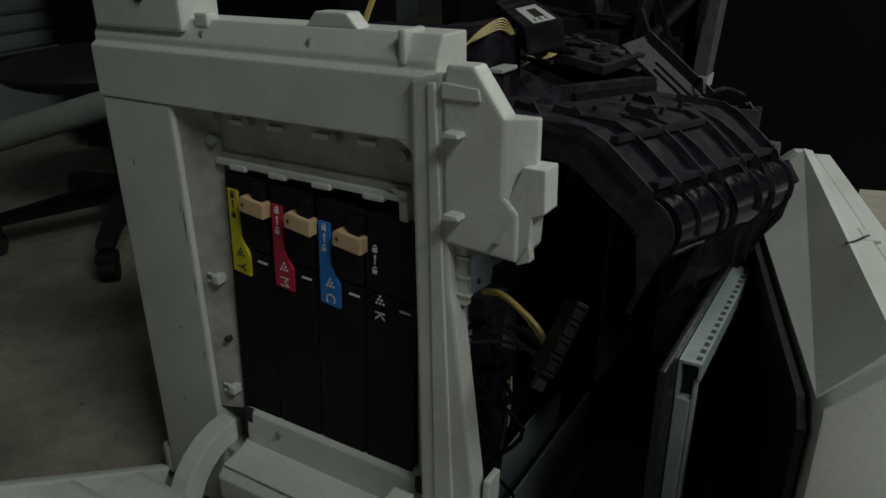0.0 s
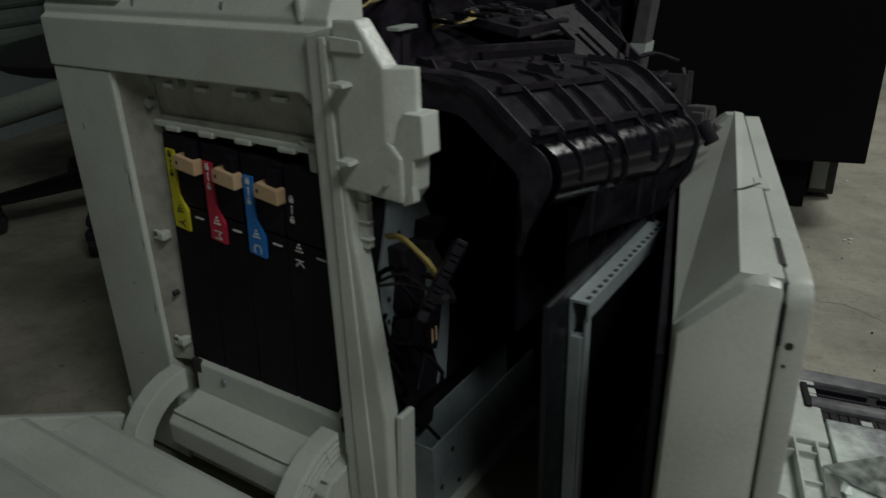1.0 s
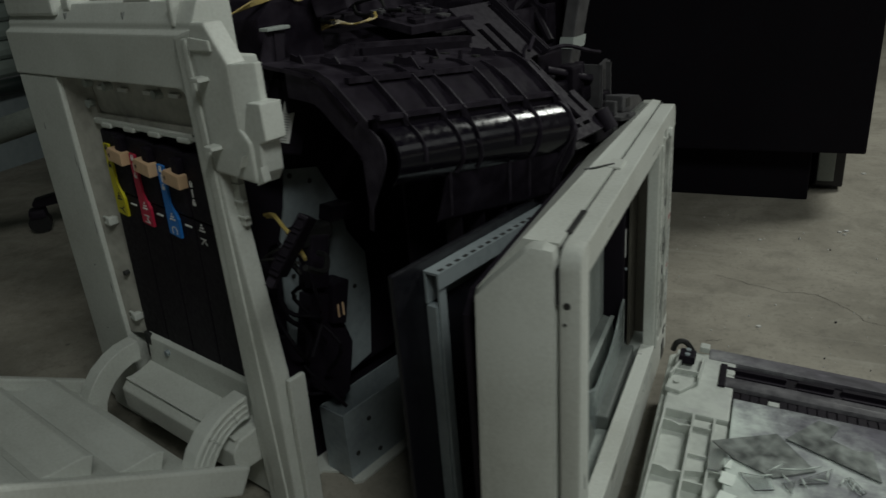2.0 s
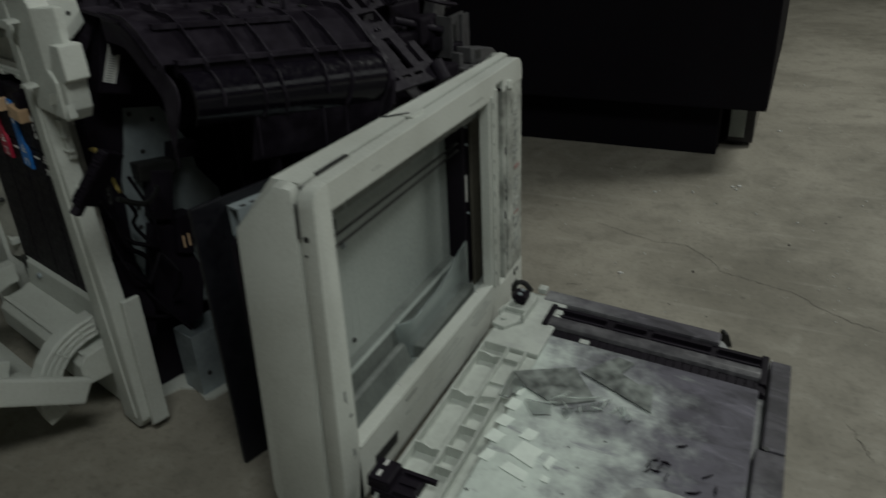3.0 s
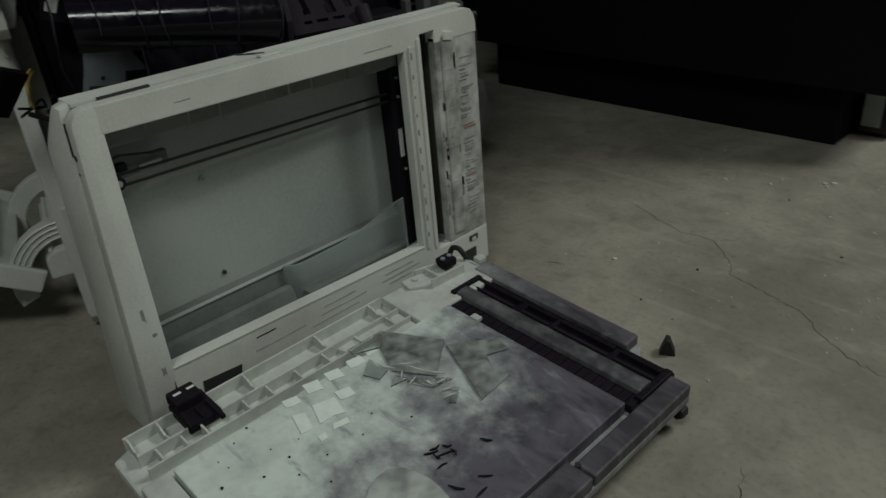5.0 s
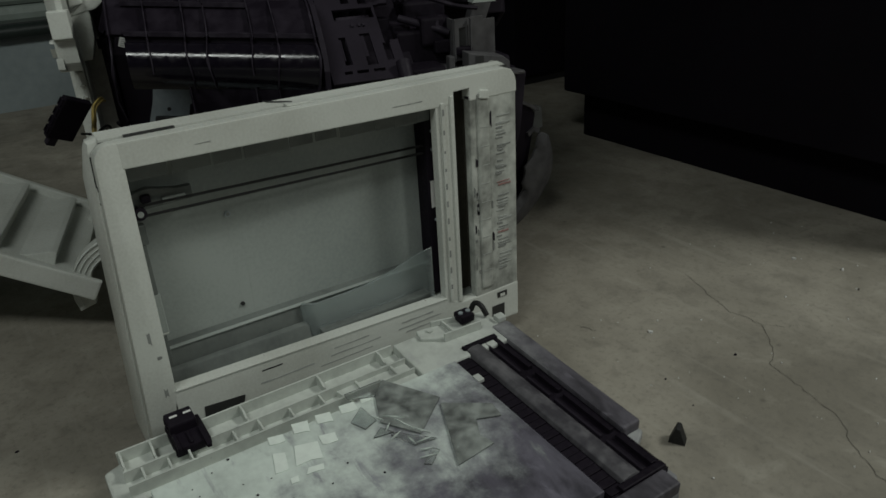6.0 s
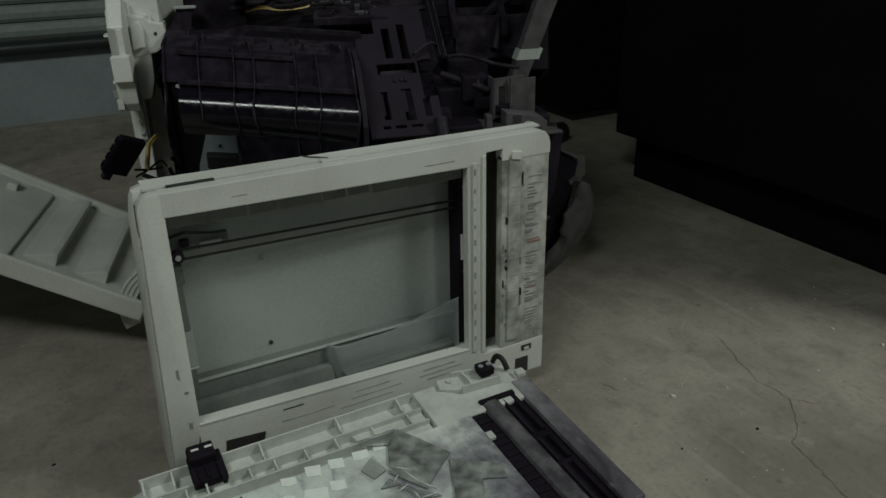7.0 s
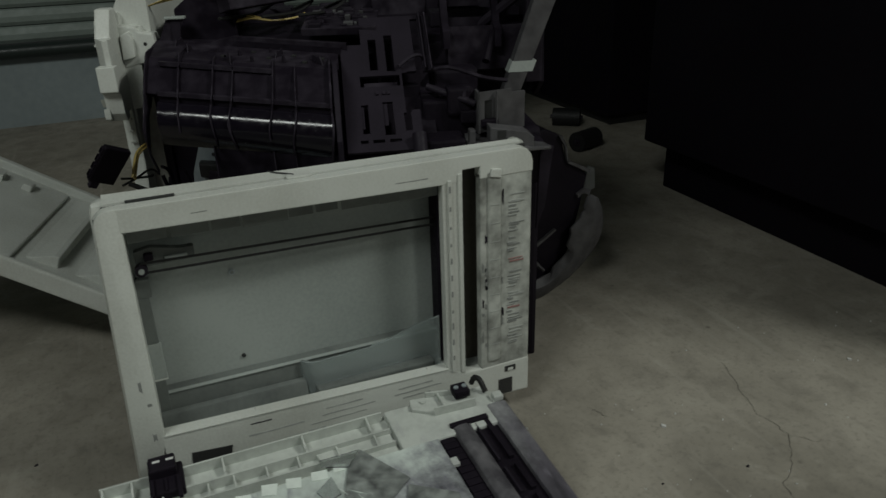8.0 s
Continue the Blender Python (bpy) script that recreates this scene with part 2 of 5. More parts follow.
def merge(bm, other, m=None):
    me = bpy.data.meshes.new("scratch")
    other.to_mesh(me)
    other.free()
    if m is not None:
        me.transform(m)
    bm.from_mesh(me)
    bpy.data.meshes.remove(me)
    return bm


def box(x0, y0, z0, x1, y1, z1, bevel=0.0, seg=2, bm=None, m=None):
    b = bmesh.new()
    bmesh.ops.create_cube(b, size=1.0)
    for v in b.verts:
        v.co = ((v.co.x + 0.5) * (x1 - x0) + x0, (v.co.y + 0.5) * (y1 - y0) + y0, (v.co.z + 0.5) * (z1 - z0) + z0)
    if bevel:
        bmesh.ops.bevel(b, geom=list(b.edges), offset=bevel, segments=seg, affect="EDGES", profile=0.6)
    return merge(bm if bm is not None else bmesh.new(), b, m)


def prism(points, axis, a, b, bevel=0.0, bm=None, m=None):
    """A polygon drawn in the two other axes (in x, y, z order), drawn out along axis from a to b."""
    w = bmesh.new()

    def at(p, c):
        return {"x": (c, p[0], p[1]), "y": (p[0], c, p[1]), "z": (p[0], p[1], c)}[axis]
    lo = [w.verts.new(at(p, a)) for p in points]
    hi = [w.verts.new(at(p, b)) for p in points]
    w.faces.new(lo)
    w.faces.new(hi[::-1])
    n = len(points)
    for i in range(n):
        w.faces.new((lo[i], lo[(i + 1) % n], hi[(i + 1) % n], hi[i]))
    bmesh.ops.recalc_face_normals(w, faces=w.faces)
    if bevel:
        bmesh.ops.bevel(w, geom=list(w.edges), offset=bevel, segments=2, affect="EDGES", profile=0.6)
    return merge(bm if bm is not None else bmesh.new(), w, m)


def rod(p, q, r, n=12, r2=None, bm=None):
    p, q = Vector(p), Vector(q)
    w = bmesh.new()
    bmesh.ops.create_cone(w, cap_ends=True, segments=n, radius1=r, radius2=r if r2 is None else r2, depth=(q - p).length)
    turn = (q - p).to_track_quat("Z", "Y").to_matrix().to_4x4()
    return merge(bm if bm is not None else bmesh.new(), w, Matrix.Translation((p + q) / 2) @ turn)


def sweep(points, r, n=6, steps=5, bm=None):
    """A round cable through the points, smoothed."""
    pts = [Vector(p) for p in points]
    path = []
    for i in range(len(pts) - 1):
        p0, p1, p2, p3 = pts[max(i - 1, 0)], pts[i], pts[i + 1], pts[min(i + 2, len(pts) - 1)]
        for k in range(steps):
            t = k / steps
            path.append(0.5 * ((2 * p1) + (p2 - p0) * t + (2 * p0 - 5 * p1 + 4 * p2 - p3) * t * t + (3 * p1 - p0 - 3 * p2 + p3) * t ** 3))
    path.append(pts[-1])
    bm = bm if bm is not None else bmesh.new()
    rings = []
    for i, p in enumerate(path):
        d = (path[min(i + 1, len(path) - 1)] - path[max(i - 1, 0)]).normalized()
        a = d.cross(Vector((0.13, 0.21, 0.97))).normalized()
        b = d.cross(a)
        rings.append([bm.verts.new(p + r * (math.cos(2 * math.pi * k / n) * a + math.sin(2 * math.pi * k / n) * b)) for k in range(n)])
    for r0, r1 in zip(rings, rings[1:]):
        for k in range(n):
            bm.faces.new((r0[k], r0[(k + 1) % n], r1[(k + 1) % n], r1[k]))
    bm.faces.new(rings[0][::-1])
    bm.faces.new(rings[-1])
    return bm


def letters(name, text, size, mat, parent, m, label=""):
    cu = bpy.data.curves.new(name, "FONT")
    cu.body, cu.size, cu.extrude, cu.align_x, cu.align_y = text, size, 0.0002, "CENTER", "CENTER"
    tmp = new("scratch_text", cu)
    bpy.context.view_layer.update()
    me = bpy.data.meshes.new_from_object(tmp.evaluated_get(bpy.context.evaluated_depsgraph_get()))
    bpy.data.objects.remove(tmp)
    me.transform(m)
    me.materials.clear()
    me.materials.append(mat)
    ob = new(name, me)
    ob.parent = parent
    if label:
        ob["label"] = label
    return ob


# ---- the hall ----
X0, X1, Y0, Y1, H = -2.6, 5.0, -3.5, 8.0, 3.4
tagged(finish("floor", box(X0 - 0.2, Y0 - 0.2, -0.2, X1 + 0.2, Y1 + 0.2, 0.0), CONCRETE), "worn stained grey-brown concrete floor with a fine crack", "floor", kind="structure")
floor = bpy.data.objects["floor"]


def floor_crack(points, wide, seed):
    """A thin wandering dark seam in the slab."""
    random.seed(seed)
    line = []
    for a, b in zip(points, points[1:]):
        for k in range(6):
            t = k / 6
            j = 0.004
            line.append((a[0] + (b[0] - a[0]) * t + random.uniform(-j, j), a[1] + (b[1] - a[1]) * t + random.uniform(-j, j)))
    line.append(points[-1])
    bm = bmesh.new()
    rows = []
    for i, p in enumerate(line):
        q = Vector(line[min(i + 1, len(line) - 1)]) - Vector(line[max(i - 1, 0)])
        n = Vector((-q.y, q.x)).normalized()
        w = wide * random.uniform(0.3, 1.0) * min(1.0, 0.25 + i / 5, 0.25 + (len(line) - 1 - i) / 5)
        rows.append([bm.verts.new((p[0] + n.x * w * d, p[1] + n.y * w * d, 0.0006)) for d in (-0.5, 0.5)])
    for r0, r1 in zip(rows, rows[1:]):
        bm.faces.new((r0[0], r0[1], r1[1], r1[0]))
    part("floor_crack", bm, CRACK, floor, "fine dark crack in the concrete")


floor_crack([(0.208, 1.655), (0.279, 1.628), (0.359, 1.596), (0.422, 1.601), (0.473, 1.56), (0.514, 1.499), (0.57, 1.485), (0.641, 1.463), (0.698, 1.419), (0.742, 1.386), (0.797, 1.371), (0.85, 1.35)], 0.0013, 41)
floor_crack([(0.219, 1.345), (0.238, 1.353), (0.259, 1.361)], 0.0016, 42)
floor_crack([(0.732, 1.09), (0.749, 1.046), (0.759, 1.018)], 0.0018, 43)
floor_crack([(0.422, 1.601), (0.455, 1.625), (0.47, 1.662)], 0.0009, 44)
tagged(finish("ceiling", box(X0 - 0.2, Y0 - 0.2, H, X1 + 0.2, Y1 + 0.2, H + 0.2), DARK_WALL), "dim grey hall ceiling", "ceiling", kind="structure")
tagged(finish("wall_west", box(X0 - 0.2, Y0, 0.0, X0, Y1, 0.30), WALL), "painted blue-grey low wall below the shutter", "wall", kind="structure")
tagged(finish("wall_north", box(X0 - 0.2, Y1, 0.0, X1 + 0.2, Y1 + 0.2, H), DARK_WALL), "dim grey hall wall", "wall", kind="structure")
tagged(finish("wall_south", box(X0 - 0.2, Y0 - 0.2, 0.0, X1 + 0.2, Y0, H), DARK_WALL), "dim grey hall wall", "wall", kind="structure")
tagged(finish("wall_east", box(X1, Y0, 0.0, X1 + 0.2, Y1, H), DARK_WALL), "dim grey hall wall", "wall", kind="structure")


def shutter():
    ob = thing("roller_shutter", pose(X0, 0, 0), "green-grey ribbed metal roller shutter above the low wall", "shutter", kind="structure")
    n, h = 42, (H - 0.36) / 42
    for i in range(n):
        z = 0.36 + i * h
        prof = [(-0.03, z), (0.0, z), (0.012, z + 0.2 * h), (0.014, z + 0.5 * h), (0.006, z + 0.85 * h), (0.0, z + 0.93 * h), (-0.03, z + h)]
        part("slat", prism(prof, "y", Y0, Y1), SHUTTER, ob)
    pipe = tagged(finish("pipe", rod((X0 + 0.04, Y0, 0.33), (X0 + 0.04, Y1, 0.33), 0.03, 16), PIPE, smooth=True), "dark green pipe along the shutter's foot", "pipe", kind="structure")
    return ob, pipe


shutter()

# ---- the dismantled copier: origin at the foot of its front frame, x along the front, y into the machine ----
copier = thing("dismantled_copier", pose(-0.245, 0.688, 0, 0, 0, -15.5), "gutted office copier, white front frame on black inner works", "copier")


def front_frame():
    f = part("front_frame", box(-0.513, -0.0105, 0.01, -0.39, 0.05, 0.6035, 0.004), WHITE, copier, "off-white plastic front frame with scuffed edges")
    part("left_flange", prism([(-0.53, 0.02), (-0.505, 0.0), (-0.505, 0.06), (-0.53, 0.05)], "z", 0.47, 0.665, 0.004), WHITE, f)
    part("upright_post", box(-0.505, -0.006, 0.685, -0.357, 0.05, 0.80, 0.004), WHITE, f)
    part("post_hole", rod((-0.42, -0.008, 0.722), (-0.42, -0.003, 0.722), 0.008, 14), PRINT_DARK, f)
    # top beam: a flat face under a stepped ridge
    part("top_beam", prism([(-0.012, 0.604), (-0.012, 0.664), (-0.004, 0.669), (-0.004, 0.676), (0.008, 0.699), (0.05, 0.699), (0.05, 0.604)], "x", -0.514, -0.035, 0.002), WHITE, f)
    part("top_tab", prism([(-0.194, 0.698), (-0.181, 0.713), (-0.143, 0.713), (-0.129, 0.698)], "y", 0.008, 0.03, 0.002), WHITE, f)
    for u in (-0.335, -0.185):
        part("beam_mark", box(u, -0.002, 0.676, u + 0.003, 0.004, 0.688), PRINT_GREY, f)
    part("beam_clip", box(-0.345, 0.002, 0.690, -0.325, 0.02, 0.706, 0.003), WHITE, f)
    part("ridge_groove", box(-0.075, -0.006, 0.672, -0.067, 0.03, 0.703, 0.003), WHITE, f)
    # right post: leans outwards on its way down, with a raised inner lip
    part("right_post", prism([(-0.054, 0.01), (-0.054, 0.664), (-0.02, 0.672), (-0.014, 0.46), (-0.010, 0.44), (0.013, 0.24), (0.010, 0.03), (-0.01, 0.008)], "y", -0.019, 0.006, 0.004), WHITE, f)
    part("post_lip", prism([(-0.035, 0.02), (-0.035, 0.662), (-0.027, 0.662), (-0.006, 0.03)], "y", -0.0215, -0.017, 0.0015), WHITE, f)
    part("side_strip", prism([(0.006, 0.012), (0.018, 0.24), (0.026, 0.24), (0.018, 0.02)], "y", -0.006, 0.02, 0.002), WHITE, f)
    for z in (0.495, 0.474, 0.455):
        part("latch_tooth", box(-0.014, -0.008, z, 0.001, 0.0, z + 0.003, 0.001), WHITE, f)
    part("latch_plate", box(-0.016, -0.006, 0.445, -0.003, 0.003, 0.52, 0.001), WHITE, f)
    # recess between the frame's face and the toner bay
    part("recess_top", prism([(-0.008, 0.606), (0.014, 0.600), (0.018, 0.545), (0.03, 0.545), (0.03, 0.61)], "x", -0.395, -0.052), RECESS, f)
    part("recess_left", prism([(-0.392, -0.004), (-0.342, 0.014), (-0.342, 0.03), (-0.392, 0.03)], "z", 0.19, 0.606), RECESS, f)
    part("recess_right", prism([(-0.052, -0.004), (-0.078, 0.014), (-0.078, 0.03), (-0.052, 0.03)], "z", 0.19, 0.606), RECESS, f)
    for u in (-0.322, -0.262, -0.2, -0.132):
        part("edge_bead", box(u, 0.003, 0.5335 - 0.012 * (u + 0.33), u + 0.026, 0.014, 0.5405 - 0.012 * (u + 0.33), 0.0025), WHITE, f)
    part("recess_edge", prism([(-0.345, 0.5375), (-0.345, 0.5445), (-0.078, 0.5415), (-0.078, 0.5345)], "y", 0.006, 0.02, 0.001), WHITE, f)
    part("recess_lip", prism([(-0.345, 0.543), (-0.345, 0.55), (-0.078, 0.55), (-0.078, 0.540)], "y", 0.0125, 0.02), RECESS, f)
    part("recess_corner", prism([(-0.1, 0.547), (-0.088, 0.540), (-0.088, 0.515), (-0.078, 0.505), (-0.078, 0.547)], "y", 0.006, 0.02, 0.001), WHITE, f)
    for u in (-0.318, -0.262, -0.198, -0.138):
        part("vent_slot", box(u, 0.009, 0.586, u + 0.022, 0.0135, 0.591), PRINT_WHITE, f)
    for u, z in ((-0.342, 0.594), (-0.288, 0.592), (-0.165, 0.588), (-0.082, 0.582), (-0.348, 0.565)):
        part("screw_boss", rod((u, 0.004, z), (u, 0.02, z), 0.006, 12), GREY_IN, f)
    for z in (0.385, 0.222):
        c = part("clip", box(-0.368, -0.006, z - 0.004, -0.357, 0.012, z + 0.008, 0.002), WHITE, f)
        for k in (-0.004, 0.006):
            part("prong", box(-0.378, -0.004, z + k, -0.366, 0.0, z + k + 0.0022, 0.0006), WHITE, c)
    part("bore", rod((-0.362, -0.002, 0.30), (-0.362, 0.006, 0.30), 0.004, 10), PRINT_DARK, f)
    fillet = [(-0.052, 0.606)] + [(-0.086 + 0.034 * math.cos(radians(a)), 0.572 + 0.034 * math.sin(radians(a))) for a in (0, 15, 30, 45, 60, 75, 90)]
    part("opening_fillet", prism(fillet, "y", -0.0112, 0.012), WHITE, f)
    # sill under the toner bay and the round hinge bar
    part("sill", prism([(0.0, 0.194), (0.012, 0.205), (0.03, 0.205), (0.03, 0.12), (-0.005, 0.12)], "x", -0.345, -0.055, 0.002), WHITE, f)
    part("sill_screw", rod((-0.285, -0.006, 0.182), (-0.285, 0.004, 0.182), 0.005, 10), STEEL, f)
    part("cross_rail", prism([(-0.058, 0.09), (-0.058, 0.125), (-0.046, 0.138), (-0.02, 0.142), (0.0, 0.15), (0.0, 0.09)], "x", -0.35, -0.056, 0.003), WHITE, f)
    part("rail_groove", box(-0.345, -0.05, 0.1385, -0.06, -0.043, 0.142, 0.001), WHITE, f)
    part("lower_panel", box(-0.40, -0.004, 0.01, -0.054, 0.03, 0.12, 0.004), WHITE, f)
    part("left_bump", box(-0.535, -0.01, 0.02, -0.512, 0.04, 0.075, 0.01), WHITE, f)
    for u in (-0.342, -0.066):
        part("bay_notch", box(u - 0.008, -0.001, 0.155, u + 0.008, 0.004, 0.20), PRINT_DARK, f)
    # the corner block: stepped shell with a chamfered shoulder
    blk = part("corner_block", prism([(-0.024, 0.52), (-0.024, 0.664), (-0.02, 0.684), (0.006, 0.684), (0.036, 0.642), (0.036, 0.575), (0.05, 0.56), (0.05, 0.515)], "y", -0.006, 0.018, 0.003), WHITE, f)
    # the step and the wing have faces that slant back to the right
    part("block_step", prism([(0.030, -0.005), (0.036, -0.005), (0.059, 0.011), (0.059, 0.020), (0.030, 0.020)], "z", 0.572, 0.6425, 0.0015), WHITE, blk)
    wing = bmesh.new()
    prism([(0.036, 0.517), (0.036, 0.564), (0.052, 0.603), (0.073, 0.603), (0.074, 0.564), (0.062, 0.559), (0.060, 0.527), (0.050, 0.513)], "y", -0.002, 0.026, 0.0015, bm=wing)
    part("block_wing", wing, WHITE, blk)
    part("wing_gusset", prism([(0.050, 0.513), (0.064, 0.519), (0.062, 0.536)], "y", -0.006, 0.004, 0.001), WHITE, blk)
    part("shoulder_ridge", prism([(-0.024, 0.655), (-0.024, 0.669), (0.012, 0.666), (0.014, 0.655)], "y", -0.0085, 0.0, 0.001), WHITE, blk)
    for z in (0.623, 0.548):
        part("wedge_nub", prism([(-0.02, z), (-0.001, z + 0.001), (-0.003, z + 0.005), (-0.016, z + 0.006)], "y", -0.020, -0.004, 0.001), WHITE, blk)
    part("wedge_nub", prism([(0.03, 0.534), (0.036, 0.533), (0.044, 0.548), (0.034, 0.538)], "y", -0.014, 0.0, 0.001), WHITE, blk)
    part("back_ledge", prism([(0.012, 0.585), (0.012, 0.656), (0.044, 0.652), (0.050, 0.644), (0.072, 0.640), (0.076, 0.610), (0.056, 0.594)], "x", -0.055, -0.016, 0.003), WHITE, blk)
    part("back_ledge", prism([(0.012, 0.515), (0.012, 0.592), (0.046, 0.596), (0.044, 0.55), (0.034, 0.517)], "x", -0.045, -0.018, 0.003), WHITE, blk)
    part("ledge_step", prism([(0.02, 0.60), (0.022, 0.640), (0.036, 0.646), (0.042, 0.632), (0.040, 0.604)], "x", -0.02, -0.006, 0.002), WHITE, blk)
    part("ledge_lug", rod((-0.03, 0.05, 0.640), (-0.03, 0.05, 0.652), 0.005, 10), WHITE, blk)
    part("ledge_hole", rod((-0.0175, 0.058, 0.624), (-0.0155, 0.058, 0.624), 0.003, 10), PRINT_DARK, blk)
    blk.location = (0.005, -0.015, -0.005)
    random.seed(26)
    for u, z, w, h in ((-0.398, 0.43, 0.004, 0.05), (-0.3965, 0.36, 0.003, 0.03), (-0.401, 0.47, 0.002, 0.018), (-0.44, 0.30, 0.006, 0.004), (-0.475, 0.52, 0.003, 0.012), (-0.40, 0.26, 0.003, 0.02), (-0.46, 0.18, 0.008, 0.003)):
        k = random.uniform(0.2, 0.6)
        part("scuff_mark", prism([(u, z), (u + w, z + h * k), (u + w * 0.7, z + h), (u + w * 0.2, z + h * 0.7)], "y", -0.0108, -0.009), PRINT_GREY, f)
    f.location = (0, 0.010, 0)
    return f


frame_ob = front_frame()


def toner_bay():
    bay = part("toner_bay", box(-0.350, 0.036, 0.18, -0.06, 0.052, 0.548), BLACK, copier, "black toner bay with four closed cartridges")
    tops = ((-0.334, 0.503), (-0.266, 0.500), (-0.198, 0.497), (-0.130, 0.490))
    for i, ((u, z), m) in enumerate(zip(tops, (YELLOW, RED, BLUE, None))):
        c = part("toner_cartridge", box(u - 0.0075, 0.016, 0.186, u + 0.0595, 0.036, 0.430, 0.002), BLACK, bay, "black toner cartridge front")
        part("upper_cover", box(u - 0.0065, 0.0145, 0.432, u + 0.0585, 0.036, 0.522, 0.003), BLACK, c)
        if m:
            part("colour_label", prism([(u, z), (u + 0.015, z), (u + 0.015, 0.445), (u + 0.0275, 0.424), (u + 0.0275, 0.396), (u + 0.001, 0.398)], "y", 0.0115, 0.0155), m, c)
        if i < 3:
            lever = part("lever", prism([(u + 0.027, z - 0.018), (u + 0.027, z - 0.003), (u + 0.032, z + 0.001), (u + 0.064, z - 0.003), (u + 0.064, z - 0.021)], "y", 0.001, 0.016, 0.0015), TAN, c, "beige release lever")
            part("arrow", prism([(u + 0.031, z - 0.009), (u + 0.035, z - 0.006), (u + 0.035, z - 0.012)], "y", 0.0004, 0.002), PRINT_DARK, lever)
            part("lever_stem", box(u + 0.043, 0.006, z - 0.004, u + 0.059, 0.018, z + 0.018, 0.003), BLACK, c)
        ink = PRINT_DARK if i == 0 else PRINT_WHITE
        turn = Matrix.Translation((u + 0.0145, 0.011, 0.406)) @ Matrix(((0, 1, 0, 0), (0, 0, -1, 0), (-1, 0, 0, 0), (0, 0, 0, 1)))
        letters("colour_letter", "YMCK"[i], 0.0185, ink, c, turn)
        for r in range(3):
            for k in range(r + 1):
                part("dot", rod((u + 0.015 + (k - r / 2) * 0.0044, 0.0105, 0.430 - r * 0.0042), (u + 0.015 + (k - r / 2) * 0.0044, 0.0118, 0.430 - r * 0.0042), 0.0014, 8), ink, c)
        for k, dz in enumerate((0.006, 0.031)):
            part("lock_mark", box(u + 0.005, 0.0106, z - dz - 0.0035, u + 0.0105, 0.0118, z - dz + 0.001), ink, c)
            loop = [(u + 0.0078 + 0.0022 * math.cos(a), 0.0112, z - dz + 0.0012 + 0.0034 * math.sin(a)) for a in (0.0 + k * 0.5, 0.8, 1.57, 2.3, 3.14)]
            part("lock_mark", sweep(loop, 0.0006, 4, 2), ink, c)
        part("arrow_mark", box(u + 0.0074, 0.0106, z - 0.0235, u + 0.0084, 0.0118, z - 0.013), ink, c)
        part("arrow_mark", prism([(u + 0.0079, z - 0.0125), (u + 0.0062, z - 0.0150), (u + 0.0096, z - 0.0150)], "y", 0.0106, 0.0118), ink, c)
        part("dash_mark", box(u + 0.039, 0.0136, 0.4175, u + 0.053, 0.0155, 0.4195), PRINT_WHITE, c)
    bay.matrix_basis = Matrix.Translation((-0.2, 0, 0.4)) @ pose(0, 0, 0, 0, 3.6, 0) @ Matrix.Translation((0.2, 0, -0.4))
    return bay


toner_bay()


def front_cover():
    """The cover hangs open on two bow-shaped arms and rises outwards."""
    lift = Matrix.Translation((0, -0.062, 0.098)) @ pose(0, 0, 0, -30.5, 0, 0)
    c = part("front_cover", box(-0.418, -0.62, -0.004, -0.03, -0.035, 0.004, 0.003, m=lift), WHITE, copier, "off-white front cover hanging open, ribbed inside")
    part("rim", prism([(-0.03, -0.62), (-0.03, 0.0), (-0.018, 0.0), (-0.018, -0.62)], "z", -0.012, 0.028, 0.004, m=lift), WHITE, c)
    part("rim", box(-0.432, -0.62, -0.012, -0.416, -0.02, 0.022, 0.004, m=lift), WHITE, c)
    part("rim", box(-0.416, -0.62, -0.008, -0.02, -0.605, 0.03, 0.004, m=lift), WHITE, c)
    part("raised_field", box(-0.395, -0.60, 0.002, -0.055, -0.255, 0.012, 0.004, m=lift), WHITE, c)
    for v in (-0.178, -0.084):
        part("cross_rib", prism([(v - 0.062, 0.003), (v - 0.045, 0.009), (v - 0.012, 0.027), (v - 0.002, 0.028), (v + 0.002, 0.002)], "x", -0.398, -0.088, 0.002, m=lift), WHITE, c)
    for v in (-0.52, -0.46, -0.40, -0.34):
        part("boss", box(-0.36, v, 0.01, -0.335, v + 0.02, 0.026, 0.003, m=lift), WHITE, c)
    for u in (-0.378, -0.094):
        arm = bmesh.new()
        outer, inner = [], []
        for k in range(9):
            a = radians(200 - k * 14)
            outer.append((-0.008 + 0.105 * math.cos(a), 0.085 + 0.105 * math.sin(a)))
            inner.append((-0.008 + 0.072 * math.cos(a), 0.085 + 0.072 * math.sin(a)))
        prism(outer + inner[::-1], "x", u, u + 0.028, 0.002, bm=arm)
        a = part("hinge_arm", arm, WHITE, c)
        if u > -0.2:
            for k in range(4):
                r = 0.075 + 0.009 * k
                pts = [(u + 0.029, -0.008 + r * math.cos(radians(195 - j * 13)), 0.085 + r * math.sin(radians(195 - j * 13))) for j in range(9)]
                part("arm_rib", sweep(pts, 0.0016, 4, 2), WHITE, a)
            for j in range(1, 8, 2):
                an = radians(195 - j * 13)
                part("arm_rib", rod((u + 0.029, -0.008 + 0.075 * math.cos(an), 0.085 + 0.075 * math.sin(an)), (u + 0.029, -0.008 + 0.102 * math.cos(an), 0.085 + 0.102 * math.sin(an)), 0.0014, 5), WHITE, a)
    return c


front_cover()


